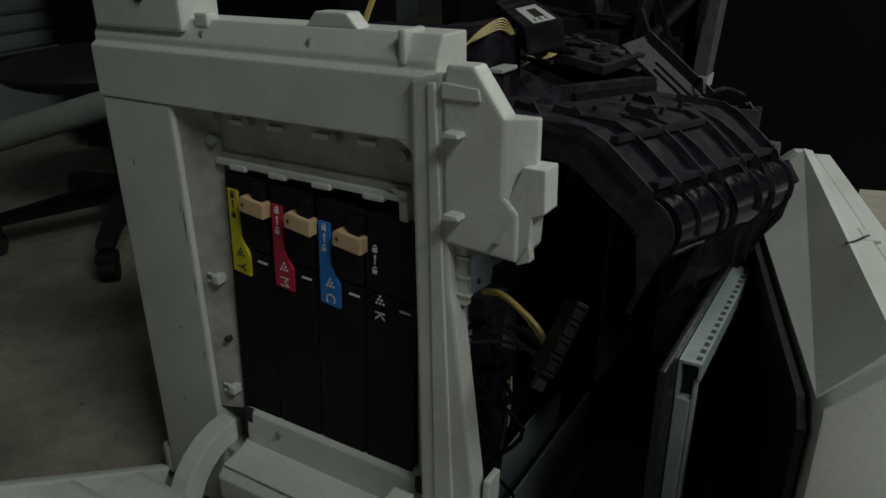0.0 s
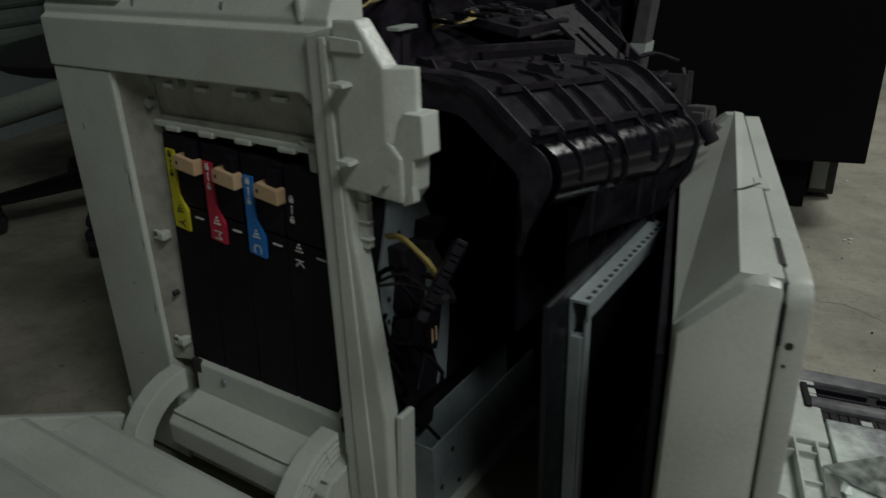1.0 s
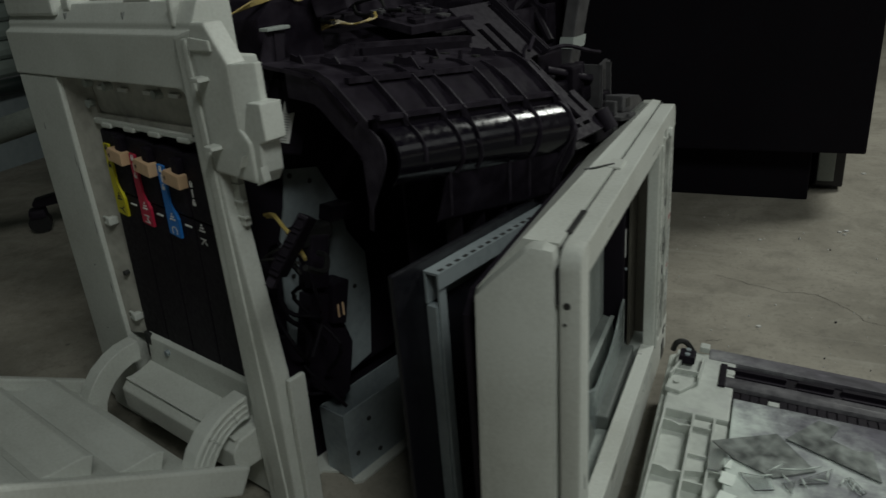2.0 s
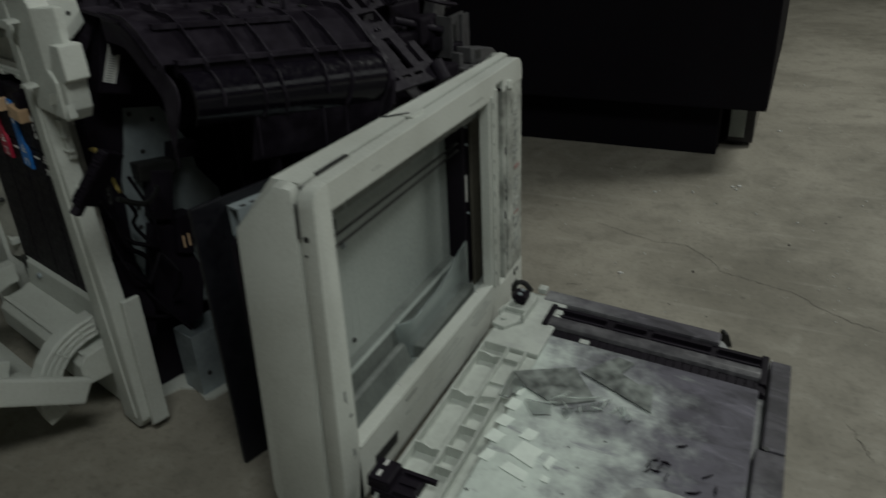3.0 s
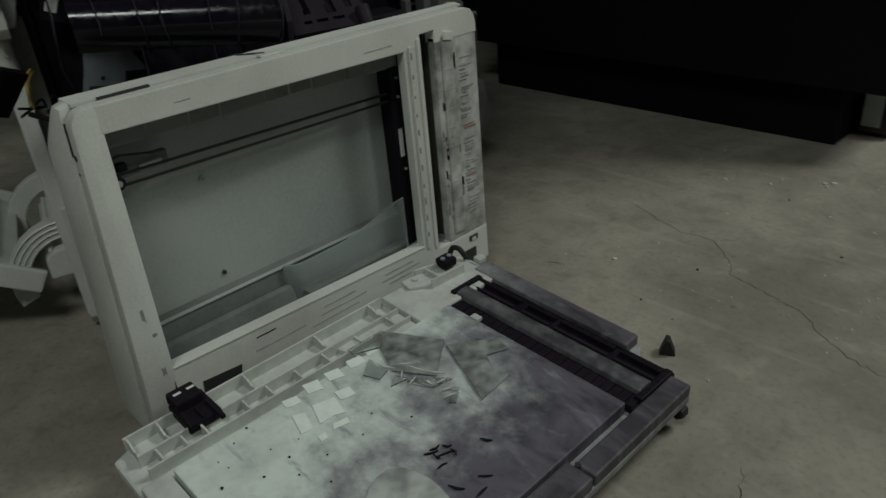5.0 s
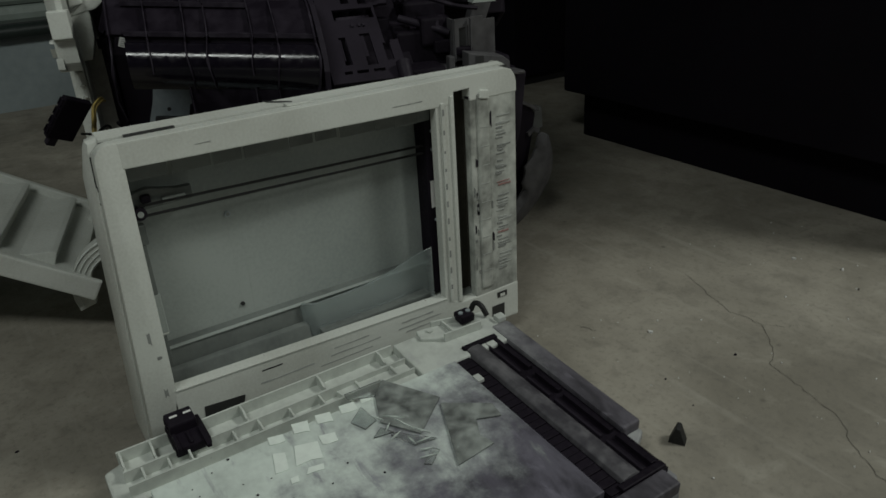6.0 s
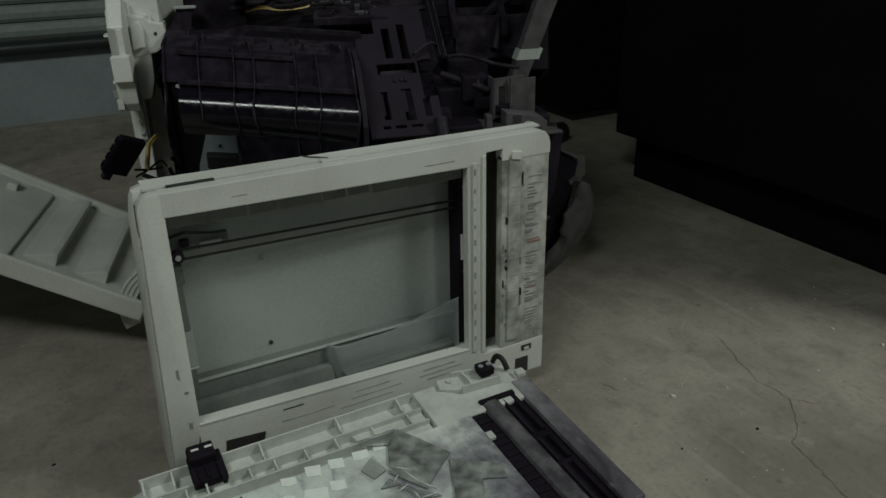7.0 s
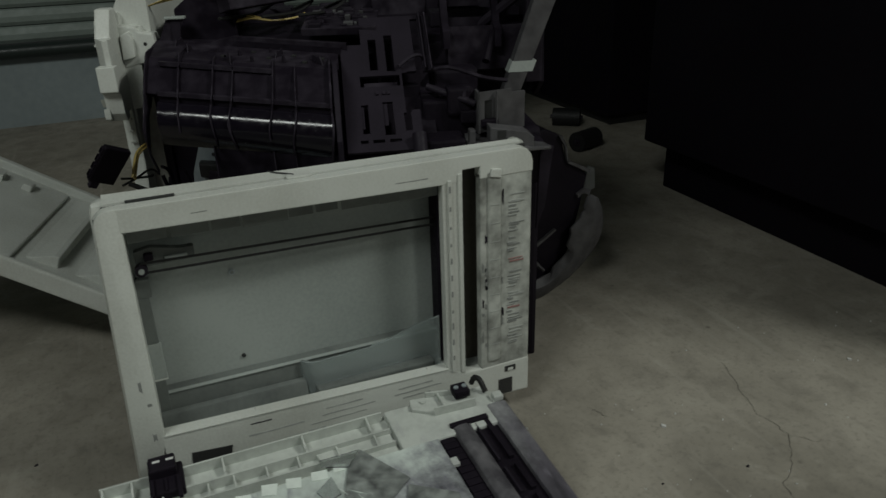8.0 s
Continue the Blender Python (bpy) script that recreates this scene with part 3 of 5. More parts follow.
def slide(p, v):
    """The guide runs obliquely: it moves outwards and sinks a little towards the rear."""
    return (p[0] + 0.235 * (v - 0.095) * max(0.0, min(1.0, (p[0] + 0.09) / 0.07)), p[1] - 0.08 * (v - 0.095))


def smooth_line(prof, steps=4):
    fine = []
    for i in range(len(prof) - 1):
        p0, p1, p2, p3 = [Vector(prof[max(0, min(len(prof) - 1, i + d))]) for d in (-1, 0, 1, 2)]
        for k in range(steps):
            t = k / steps
            fine.append(0.5 * ((2 * p1) + (p2 - p0) * t + (2 * p0 - 5 * p1 + 4 * p2 - p3) * t * t + (3 * p1 - p0 - 3 * p2 + p3) * t ** 3))
    fine.append(Vector(prof[-1]))
    return fine


def guide_shell(line, v0, v1, thick=0.004):
    vs = [v0 + (v1 - v0) * i / 12 for i in range(13)]
    bm = bmesh.new()
    layers = []
    for off in (0.0, thick):
        layers.append([[bm.verts.new((slide(p, v)[0] - off, v, slide(p, v)[1] - off)) for p in line] for v in vs])
    top, under = layers
    n = len(line)
    for g in layers:
        for r0, r1 in zip(g, g[1:]):
            for k in range(n - 1):
                bm.faces.new((r0[k], r0[k + 1], r1[k + 1], r1[k]))
    for a in (0, -1):
        for k in range(n - 1):
            bm.faces.new((top[a][k], under[a][k], under[a][k + 1], top[a][k + 1]))
    for k in (0, n - 1):
        for i in range(12):
            bm.faces.new((top[i][k], under[i][k], under[i + 1][k], top[i + 1][k]))
    return bm


def guide_box(u0, z0, u1, z1, v0, v1):
    """A bar lying along the guide."""
    bm = bmesh.new()
    ends = []
    for v in (v0, v1):
        ends.append([bm.verts.new((slide(p, v)[0], v, slide(p, v)[1])) for p in ((u0, z0), (u1, z0), (u1, z1), (u0, z1))])
    a, b = ends
    bm.faces.new(a[::-1])
    bm.faces.new(b)
    for k in range(4):
        bm.faces.new((a[k], a[(k + 1) % 4], b[(k + 1) % 4], b[k]))
    return bm


GUIDE_RIBS = (0.076, 0.127, 0.179, 0.209, 0.270, 0.303, 0.356)


def duct():
    """Black paper guide along the machine's side: dusty deck, sloping fields between ribs, a ledge and a glossy bulge under it."""
    deck = [Vector(p) for p in ((-0.08, 0.622), (-0.017, 0.621), (0.04, 0.616), (0.082, 0.610))]
    field = [Vector(p) for p in ((0.082, 0.610), (0.100, 0.600), (0.122, 0.582), (0.140, 0.565))]
    bulge = smooth_line([(0.141, 0.553), (0.147, 0.5555), (0.1545, 0.5535), (0.166, 0.5435), (0.172, 0.527), (0.169, 0.508), (0.159, 0.494)], 5)
    d = part("paper_guide", guide_shell(deck, 0.07, 0.37), DUSTY, copier, "dusty black sloping paper guide with thin ribs")
    part("sloping_field", guide_shell(field, 0.072, 0.36), DECK, d, "dull black sloping field of the guide")
    part("guide_bulge", guide_shell(bulge, 0.095, 0.355), BLACK_GLOSS, d, "glossy black rounded edge of the guide", smooth=True)
    part("guide_skirt", guide_shell([Vector(p) for p in ((0.157, 0.4945), (0.150, 0.47), (0.136, 0.43))], 0.17, 0.37), DECK, d)
    # ledge over the bulge and the lip at the head of the fields, broken by the ribs
    for j, (v0, v1) in enumerate(zip((0.095,) + GUIDE_RIBS[1:-1], GUIDE_RIBS[1:])):
        part("shoulder_ledge", guide_box(0.136, 0.5635, 0.1465, 0.5695, v0 + 0.0008, v1 - 0.0008), RIB, d)
        part("ledge_root", guide_box(0.132, 0.548, 0.1415, 0.5636, v0 + 0.001, v1 - 0.001), BLACK, d)
        if j < 4:
            part("field_lip", guide_box(0.097, 0.601, 0.1045, 0.6075, v0 + 0.001, v1 - 0.001), RIB, d)
    for j, v in enumerate(GUIDE_RIBS):
        low = bulge[-1] if j in (2, 3, 5) else bulge[-8]
        line = [Vector(p) for p in ((0.03, 0.617), (0.06, 0.6145), (0.082, 0.6105), (0.101, 0.600), (0.122, 0.582), (0.1475, 0.562))] + [p for p in bulge[6:] if p.y >= low.y]
        if j in (0, 6):
            line += [Vector((0.150, 0.470)), Vector((0.140, 0.44))]
        head = 0 if j in (0, 1, 6) else (1 if j in (2, 4) else 2)
        line = line[head:]
        out, inn = [], []
        for i, p in enumerate(line):
            q = line[min(i + 1, len(line) - 1)] - line[max(i - 1, 0)]
            nrm = Vector((-q.y, q.x)).normalized()
            nrm = -nrm if nrm.x + nrm.y < 0 else nrm
            h = (0.0075 if p.y > 0.575 else 0.0055 if p.y > 0.558 else 0.003) * min(1.0, 0.15 + i / 2.5)
            deep = 0.034 if j == 0 and p.y > 0.47 else 0.003
            x, z = slide(p, v)
            out.append((x + nrm.x * h, z + nrm.y * h))
            inn.append((x - nrm.x * deep, z - nrm.y * deep))
        w = 0.0014 if j == 6 else 0.0008
        rib = prism(out + inn[::-1], "y", v - w, v + w)
        for c in rib.verts:
            c.co.y += (0.0045 * math.sin(48 * (c.co.z - 0.52) + 1.3 * j) - 0.004) * min(1.0, max(0.0, (0.565 - c.co.z) / 0.04))
            c.co.y -= 0.10 * max(0.0, c.co.z - 0.60)
        part("guide_rib", rib, RIB, d)
        if j in (2, 4, 5):
            x, z = slide((0.155, 0.5), v)
            part("rib_drip", prism([(x - 0.001, z), (x + 0.003, z), (x + 0.001, z - 0.055), (x - 0.001, z - 0.06)], "y", v - 0.008, v - 0.0065), RIB, d)
    # rear wall of the guide, bowed outwards
    bow = [Vector(p) for p in ((0.06, 0.618), (0.10, 0.606), (0.135, 0.578), (0.160, 0.548), (0.172, 0.52), (0.166, 0.485), (0.15, 0.46), (0.10, 0.46), (0.06, 0.50))]
    part("guide_end", prism([slide(p, 0.362) for p in bow], "y", 0.360, 0.368, 0.0015), CHARCOAL, d)
    # ridge across the deck's head, stepped down at the front end
    part("deck_ridge", guide_box(-0.026, 0.616, -0.012, 0.6355, 0.20, 0.385), DUSTY, d)
    part("deck_ridge", guide_box(-0.012, 0.616, -0.006, 0.6295, 0.205, 0.375), BLACK, d)
    part("ridge_ramp", prism([(0.155, 0.612), (0.165, 0.620), (0.20, 0.6265), (0.20, 0.612)], "x", -0.006, 0.012), DUSTY, d)
    # cut-outs, studs and torn webs on the deck
    for u, v, l in ((0.020, 0.235, 0.012), (0.050, 0.262, 0.010), (0.026, 0.30, 0.016), (0.060, 0.318, 0.012), (0.034, 0.345, 0.020), (0.056, 0.19, 0.010)):
        x, z = slide((u, 0.6188 - 0.09 * max(0.0, u)), v)
        part("deck_hole", prism([(x - 0.5 * l, v - 0.003), (x + 0.3 * l, v - 0.004), (x + 0.5 * l, v + 0.002), (x - 0.2 * l, v + 0.004)], "z", z - 0.003, z + 0.0022), PRINT_DARK, d)
    for u, v, h in ((0.045, 0.215, 0.011), (0.07, 0.237, 0.009), (0.014, 0.262, 0.008), (0.066, 0.286, 0.013), (0.04, 0.333, 0.010), (0.03, 0.178, 0.008)):
        x, z = slide((u, 0.617 - 0.09 * max(0.0, u)), v)
        part("deck_stud", rod((x, v, z - 0.004), (x + 0.002, v, z + h), 0.0032, 8, 0.0022), CHARCOAL, d)
    for u, v, a in ((0.052, 0.336, 0.5), (0.03, 0.276, -0.3), (0.068, 0.20, 0.2), (0.03, 0.13, 0.1), (0.0, 0.11, -0.2)):
        x, z = slide((u, 0.618 - 0.09 * max(0.0, u)), v)
        part("deck_web", prism([(-0.018, -0.004), (-0.012, 0.011), (0.004, 0.008), (0.010, 0.011), (0.022, -0.005)], "y", 0.0, 0.0018, m=Matrix.Translation((x, v, z)) @ Matrix.Rotation(a, 4, "Z")), CHARCOAL, d)
    # vanes under the open edge, with the dark cavity behind
    for j in range(3, 8):
        v = 0.10 + 0.036 * j
        x, z = slide((0.135, 0.44), v)
        part("skirt_vane", box(x - 0.03, v, 0.33, x - 0.004, v + 0.003, z + 0.02), BLACK, d)
    part("skirt_back", box(0.068, 0.20, 0.27, 0.073, 0.43, 0.50), BLACK, d)
    return d


duct()


def slotted_plate(s0, s1, v0, v1, holes, thick, m):
    """A flat plate with through-going slots, cut from a grid along the slots' edges."""
    ss = sorted({s0, s1} | {h[k] for h in holes for k in (0, 1) if s0 < h[k] < s1})
    vs = sorted({v0, v1} | {h[k] for h in holes for k in (2, 3) if v0 < h[k] < v1})

    def solid(i, j):
        if not (0 <= i < len(ss) - 1 and 0 <= j < len(vs) - 1):
            return False
        a, b = (ss[i] + ss[i + 1]) / 2, (vs[j] + vs[j + 1]) / 2
        return not any(h[0] < a < h[1] and h[2] < b < h[3] for h in holes)
    bm = bmesh.new()
    seen = {}

    def vert(i, j, z):
        if (i, j, z) not in seen:
            seen[(i, j, z)] = bm.verts.new(m @ Vector((ss[i], vs[j], z)))
        return seen[(i, j, z)]
    for i in range(len(ss) - 1):
        for j in range(len(vs) - 1):
            if not solid(i, j):
                continue
            ring = ((i, j), (i + 1, j), (i + 1, j + 1), (i, j + 1))
            bm.faces.new([vert(a, b, 0.0) for a, b in ring])
            bm.faces.new([vert(a, b, -thick) for a, b in ring][::-1])
            for k, (di, dj) in enumerate(((0, -1), (1, 0), (0, 1), (-1, 0))):
                if not solid(i + di, j + dj):
                    a, b = ring[k], ring[(k + 1) % 4]
                    bm.faces.new((vert(*a, 0.0), vert(*a, -thick), vert(*b, -thick), vert(*b, 0.0)))
    return bm


def inner_works():
    core = part("core", box(-0.49, 0.055, 0.13, -0.062, 0.70, 0.56, 0.006), BLACK, copier, "black inner body of the copier")
    part("lower_core", box(-0.48, 0.06, 0.0, -0.085, 0.70, 0.14, 0.006), BLACK, core)
    part("top_deck", prism([(-0.48, 0.56), (-0.48, 0.62), (-0.10, 0.628), (0.0, 0.60), (0.0, 0.56)], "y", 0.09, 0.70, 0.004), BLACK, core)
    part("rear_body", box(-0.05, 0.43, 0.02, 0.12, 0.70, 0.47, 0.008), BLACK, core)
    # slotted sloping panel behind the guide: one plate with real slots, s down the slope and v along the machine
    slope = Matrix(((0.785, 0, 0.62, 0.0), (0, 1, 0, 0), (-0.62, 0, 0.785, 0.646), (0, 0, 0, 1)))
    slots = ((0.050, 0.116, 0.420, 0.433), (0.042, 0.119, 0.447, 0.460), (0.008, 0.124, 0.494, 0.506), (0.128, 0.150, 0.402, 0.466), (0.186, 0.242, 0.400, 0.411), (0.182, 0.246, 0.434, 0.450), (0.205, 0.240, 0.466, 0.477), (0.254, 0.260, 0.395, 0.407), (0.254, 0.260, 0.414, 0.432), (0.254, 0.260, 0.440, 0.458), (0.0, 0.060, 0.37, 0.408), (0.122, 0.200, 0.478, 0.52), (0.20, 0.28, 0.492, 0.52), (0.124, 0.205, 0.470, 0.479))
    panel = part("slotted_panel", slotted_plate(0.0, 0.276, 0.374, 0.520, slots, 0.005, slope), CHARCOAL, copier, "charcoal plastic panel with long slots")
    # black sheet added behind the plate to give the slots their shade
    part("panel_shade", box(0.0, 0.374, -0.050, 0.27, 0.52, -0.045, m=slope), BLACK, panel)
    for v in (0.4115, 0.4335, 0.4605):
        part("slot_wall", box(0.04, v, -0.03, 0.12, v + 0.0015, -0.004, m=slope), CHARCOAL, panel)
        part("slot_wall", box(0.184, v - 0.001, -0.03, 0.246, v + 0.0005, -0.004, m=slope), CHARCOAL, panel)
    part("slot_fin", prism([(0.186, -0.004), (0.186, -0.02), (0.23, -0.004)], "y", 0.400, 0.404, m=slope), CHARCOAL, panel)
    part("slot_fin", prism([(0.182, -0.004), (0.182, -0.02), (0.225, -0.004)], "y", 0.434, 0.441, m=slope), CHARCOAL, panel)
    part("panel_rim", box(0.0, 0.508, 0.0, 0.124, 0.5105, 0.010, 0.0008, m=slope), CHARCOAL, panel)
    part("panel_rim", box(0.0, 0.518, 0.0, 0.124, 0.5205, 0.008, 0.0008, m=slope), DUSTY, panel)
    part("recess_bar", box(0.132, 0.408, -0.022, 0.147, 0.462, -0.012, 0.001, m=slope), DUSTY, panel)
    for v in (0.425, 0.436, 0.443):
        part("panel_pip", box(0.162, v, 0.0, 0.168, v + 0.004, 0.003, 0.0006, m=slope), RIB, panel)
    part("rounded_lug", rod((0.205, 0.485, 0.496), (0.222, 0.485, 0.470), 0.011, 14), CHARCOAL, panel, smooth=True)
    part("torn_hook", sweep([(0.098, 0.466, 0.580), (0.092, 0.485, 0.592), (0.084, 0.50, 0.594), (0.076, 0.51, 0.586)], 0.003, 6), RIB, panel, smooth=True)
    # black mechanism between the panel and the rear bracket
    for u0, v0, z0, u1, v1, z1 in ((0.05, 0.50, 0.46, 0.12, 0.585, 0.525), (0.13, 0.498, 0.44, 0.19, 0.56, 0.478), (0.02, 0.525, 0.50, 0.075, 0.60, 0.565), (0.095, 0.54, 0.50, 0.128, 0.58, 0.545)):
        part("rear_block", box(u0, v0, z0, u1, v1, z1, 0.005), BLACK, core)
    part("rear_arm", rod((0.10, 0.51, 0.545), (0.135, 0.585, 0.520), 0.006, 10), CHARCOAL, core, smooth=True)
    part("rear_arm", sweep([(0.09, 0.52, 0.57), (0.11, 0.55, 0.575), (0.125, 0.60, 0.560), (0.12, 0.64, 0.552)], 0.0035, 6), DUSTY, core, smooth=True)
    part("rear_gear", rod((0.112, 0.575, 0.530), (0.124, 0.580, 0.530), 0.017, 18), DUSTY, core)
    # ridged deck on top, with a bright circuit board
    random.seed(4)
    for k in range(16):
        u, v = random.uniform(-0.34, -0.09), random.uniform(0.14, 0.62)
        w, l, h = random.uniform(0.012, 0.06), random.uniform(0.02, 0.12), random.uniform(0.004, 0.02)
        z = 0.638 if u < -0.1 else 0.638 - (u + 0.1) * 0.4
        part("deck_block", box(u, v, z - 0.02, u + w, v + l, z + h, 0.003), DUSTY if k % 3 else CHARCOAL, core)
    tilt = Matrix.Translation((-0.092, 0.322, 0.650)) @ pose(0, 0, 0, 0, 9, -6)
    board = part("circuit_board", box(0.0, 0.0, -0.012, 0.105, 0.125, 0.0, 0.001, m=tilt), DUSTY, core, "grey circuit board with silver parts")
    for k in range(34):
        u, v = random.uniform(0.004, 0.088), random.uniform(0.005, 0.105)
        part("component", box(u, v, 0.0, u + random.uniform(0.004, 0.015), v + random.uniform(0.005, 0.020), random.uniform(0.002, 0.008), 0.0008, m=tilt), (BRACKET, CHARCOAL, DUSTY)[k % 3], board)
    for v in (0.02, 0.09, 0.15):
        part("deck_wire", sweep([(-0.2, 0.2 + v, 0.645), (-0.13, 0.24 + v, 0.665), (-0.08, 0.21 + v, 0.652), (0.0, 0.16 + v, 0.655)], 0.0028, 6), RUBBER, core)
    # upright back plate and a cloudy clear post
    part("back_plate", prism([(-0.42, 0.56), (-0.42, 0.80), (0.03, 0.80), (0.032, 0.60), (0.040, 0.53), (0.0, 0.50)], "y", 0.715, 0.724, 0.002), BLACK, core, "black upright rear plate")
    part("plate_rim", box(0.026, 0.69, 0.53, 0.04, 0.72, 0.80, 0.003), CHARCOAL, core)
    part("clear_post", prism([(0.628, 0.47), (0.708, 0.70), (0.728, 0.80), (0.768, 0.80), (0.748, 0.70), (0.658, 0.47)], "x", 0.035, 0.06, 0.003), BRACKET, core, "cloudy clear plastic post")
    part("post_band", prism([(0.655, 0.553), (0.662, 0.571), (0.704, 0.571), (0.697, 0.553)], "x", 0.0345, 0.0608), GREY_IN, core)
    part("diagonal_strut", rod((-0.05, 0.60, 0.60), (0.02, 0.70, 0.69), 0.009, 8), CHARCOAL, core)
    part("diagonal_strut", rod((0.04, 0.62, 0.57), (-0.06, 0.67, 0.68), 0.007, 8), BLACK, core)
    br = part("rear_bracket", slotted_plate(0.0, 0.066, 0.0, 0.085, ((0.014, 0.052, 0.010, 0.024), (0.0, 0.006, 0.060, 0.085)), 0.004, Matrix(((0, -0.30, 0.954, 0.150), (0, 0.954, 0.30, 0.588), (-1, 0, 0, 0.541), (0, 0, 0, 1)))), BRACKET, copier, "dusty grey moulded bracket at the rear corner")
    part("bracket_window", box(0.138, 0.594, 0.485, 0.142, 0.616, 0.53), PRINT_DARK, br)
    part("bracket_wall", prism([(0.150, 0.586), (0.112, 0.586), (0.112, 0.589), (0.150, 0.589)], "z", 0.474, 0.541), BRACKET, br)
    for v in (0.588, 0.616):
        part("bracket_rib", box(0.144, v, 0.474, 0.153, v + 0.002, 0.541, 0.0006), BRACKET, br)
    shelf = [(0.10, 0.57), (0.200, 0.560), (0.212, 0.585), (0.190, 0.665), (0.168, 0.705), (0.10, 0.68)]
    plate = prism(shelf, "z", 0.462, 0.468, 0.0015)
    for v in plate.verts:
        v.co.z -= 0.16 * max(0.0, v.co.y - 0.60)
    part("bracket_shelf", plate, BRACKET, br)
    part("shelf_lip", rod((0.206, 0.570, 0.470), (0.172, 0.698, 0.450), 0.0025, 8), BRACKET, br)
    part("bracket_step", prism([(0.600, 0.466), (0.600, 0.492), (0.660, 0.482), (0.672, 0.472), (0.672, 0.455)], "x", 0.150, 0.182, 0.002), BRACKET, br)
    part("step_slot", box(0.1805, 0.612, 0.472, 0.1826, 0.626, 0.486), PRINT_DARK, br)
    part("side_clip", box(0.168, 0.566, 0.468, 0.186, 0.576, 0.490, 0.002), BRACKET, br)
    part("corner_peg", box(0.160, 0.540, 0.444, 0.190, 0.572, 0.462, 0.003), BRACKET, br)
    part("hanging_flap", prism([(0.690, 0.452), (0.712, 0.446), (0.700, 0.34), (0.685, 0.30)], "x", 0.150, 0.156, 0.001), CHARCOAL, br)
    part("black_bracket", box(0.06, 0.60, 0.38, 0.15, 0.70, 0.456, 0.01), BLACK, copier)
    # dark stepped edge blocks seen beside the guide
    for k in range(5):
        part("edge_block", box(0.04 + 0.018 * k, 0.47 + 0.03 * k, 0.50 - 0.004 * k, 0.08 + 0.018 * k, 0.50 + 0.03 * k, 0.545 - 0.012 * k, 0.003), BLACK, core)
    # power unit with a paper label over the frame's top
    wide = Vector((0.81, 0.58, 0.2)).normalized()
    long = Vector((-0.58, 0.81, 0.05))
    long = (long - long.dot(wide) * wide).normalized()
    up = wide.cross(long)
    lab = Matrix.Translation((-0.024, 0.183, 0.6925)) @ Matrix((wide, long, up)).transposed().to_4x4()
    unit = part("power_unit", box(-0.012, -0.004, -0.03, 0.03, 0.2, 0.0, 0.002, m=lab), DUSTY, core, "black power unit with a white bar-code label")
    part("paper_label", box(0.0, 0.002, 0.0, 0.024, 0.11, 0.0006, m=lab), PAPER, unit)
    for k in range(14):
        part("label_bar", box(0.008, 0.03 + 0.004 * k, 0.0005, 0.018, 0.0315 + 0.004 * k + 0.0008 * (k % 3), 0.0010, m=lab), PRINT_DARK, unit)
    for k in range(3):
        part("label_bar", box(0.004 + 0.006 * k, 0.008, 0.0005, 0.006 + 0.006 * k, 0.026, 0.0010, m=lab), PRINT_GREY, unit)
    # steel strip behind the corner block and the serial label beside it
    part("motor_housing", prism([(0.10, 0.60), (0.10, 0.668), (0.125, 0.688), (0.19, 0.686), (0.20, 0.66), (0.20, 0.60)], "x", -0.22, -0.045, 0.003), DECK, core)
    part("steel_strip", prism([(0.092, 0.659), (0.119, 0.653), (0.105, 0.628), (0.052, 0.55), (0.045, 0.556)], "x", -0.021, -0.018), DUSTY, core)
    part("strip_cap", box(-0.028, 0.088, 0.656, -0.012, 0.122, 0.660, 0.001), GREY_IN, core)
    part("strip_face", prism([(0.100, 0.654), (0.114, 0.651), (0.110, 0.622), (0.097, 0.62)], "x", -0.018, -0.016), CHARCOAL, core)
    tall = part("serial_strip", prism([(0.086, 0.602), (0.135, 0.592), (0.104, 0.506), (0.062, 0.518)], "x", -0.03, -0.0045, 0.002), BLACK, core)
    part("paper_label", prism([(0.098, 0.595), (0.115, 0.590), (0.086, 0.525), (0.071, 0.531)], "x", -0.0045, -0.0035), PAPER, tall)
    for k in range(20):
        t = k / 20
        a, b = 0.099 - 0.026 * t, 0.588 - 0.058 * t
        part("label_bar", prism([(a, b), (a + 0.008, b - 0.0027), (a + 0.0075, b - 0.0038), (a - 0.0005, b - 0.0011)], "x", -0.0037, -0.0030), PRINT_GREY, tall)
    # open side: steel plates, harness, connector strip and the steel foot box
    wall = part("steel_plate", prism([(0.112, 0.478), (0.167, 0.467), (0.196, 0.411), (0.205, 0.36), (0.235, 0.315), (0.235, 0.245), (0.221, 0.146), (0.14, 0.13), (0.088, 0.20), (0.074, 0.25), (0.084, 0.377), (0.101, 0.427)], "x", -0.059, -0.056), STEEL, core, "zinc-coated inner side plate")
    for v, z in ((0.118, 0.468), (0.15, 0.452), (0.098, 0.33), (0.094, 0.30), (0.205, 0.27), (0.125, 0.41)):
        part("plate_hole", rod((-0.057, v, z), (-0.0545, v, z), 0.0035, 10), PRINT_DARK, wall)
    part("black_block", prism([(0.161, 0.415), (0.200, 0.411), (0.205, 0.385), (0.156, 0.394)], "x", -0.056, -0.03, 0.002), BLACK, core)
    part("black_block", prism([(0.10, 0.402), (0.160, 0.394), (0.158, 0.372), (0.14, 0.365), (0.10, 0.374)], "x", -0.056, -0.032, 0.004), RUBBER, core)
    part("black_block", prism([(0.118, 0.388), (0.151, 0.378), (0.136, 0.302), (0.103, 0.314)], "x", -0.056, -0.03, 0.003), BLACK, core)
    part("black_block", prism([(0.135, 0.309), (0.166, 0.306), (0.149, 0.242), (0.124, 0.253)], "x", -0.056, -0.02, 0.003), BLACK, core)
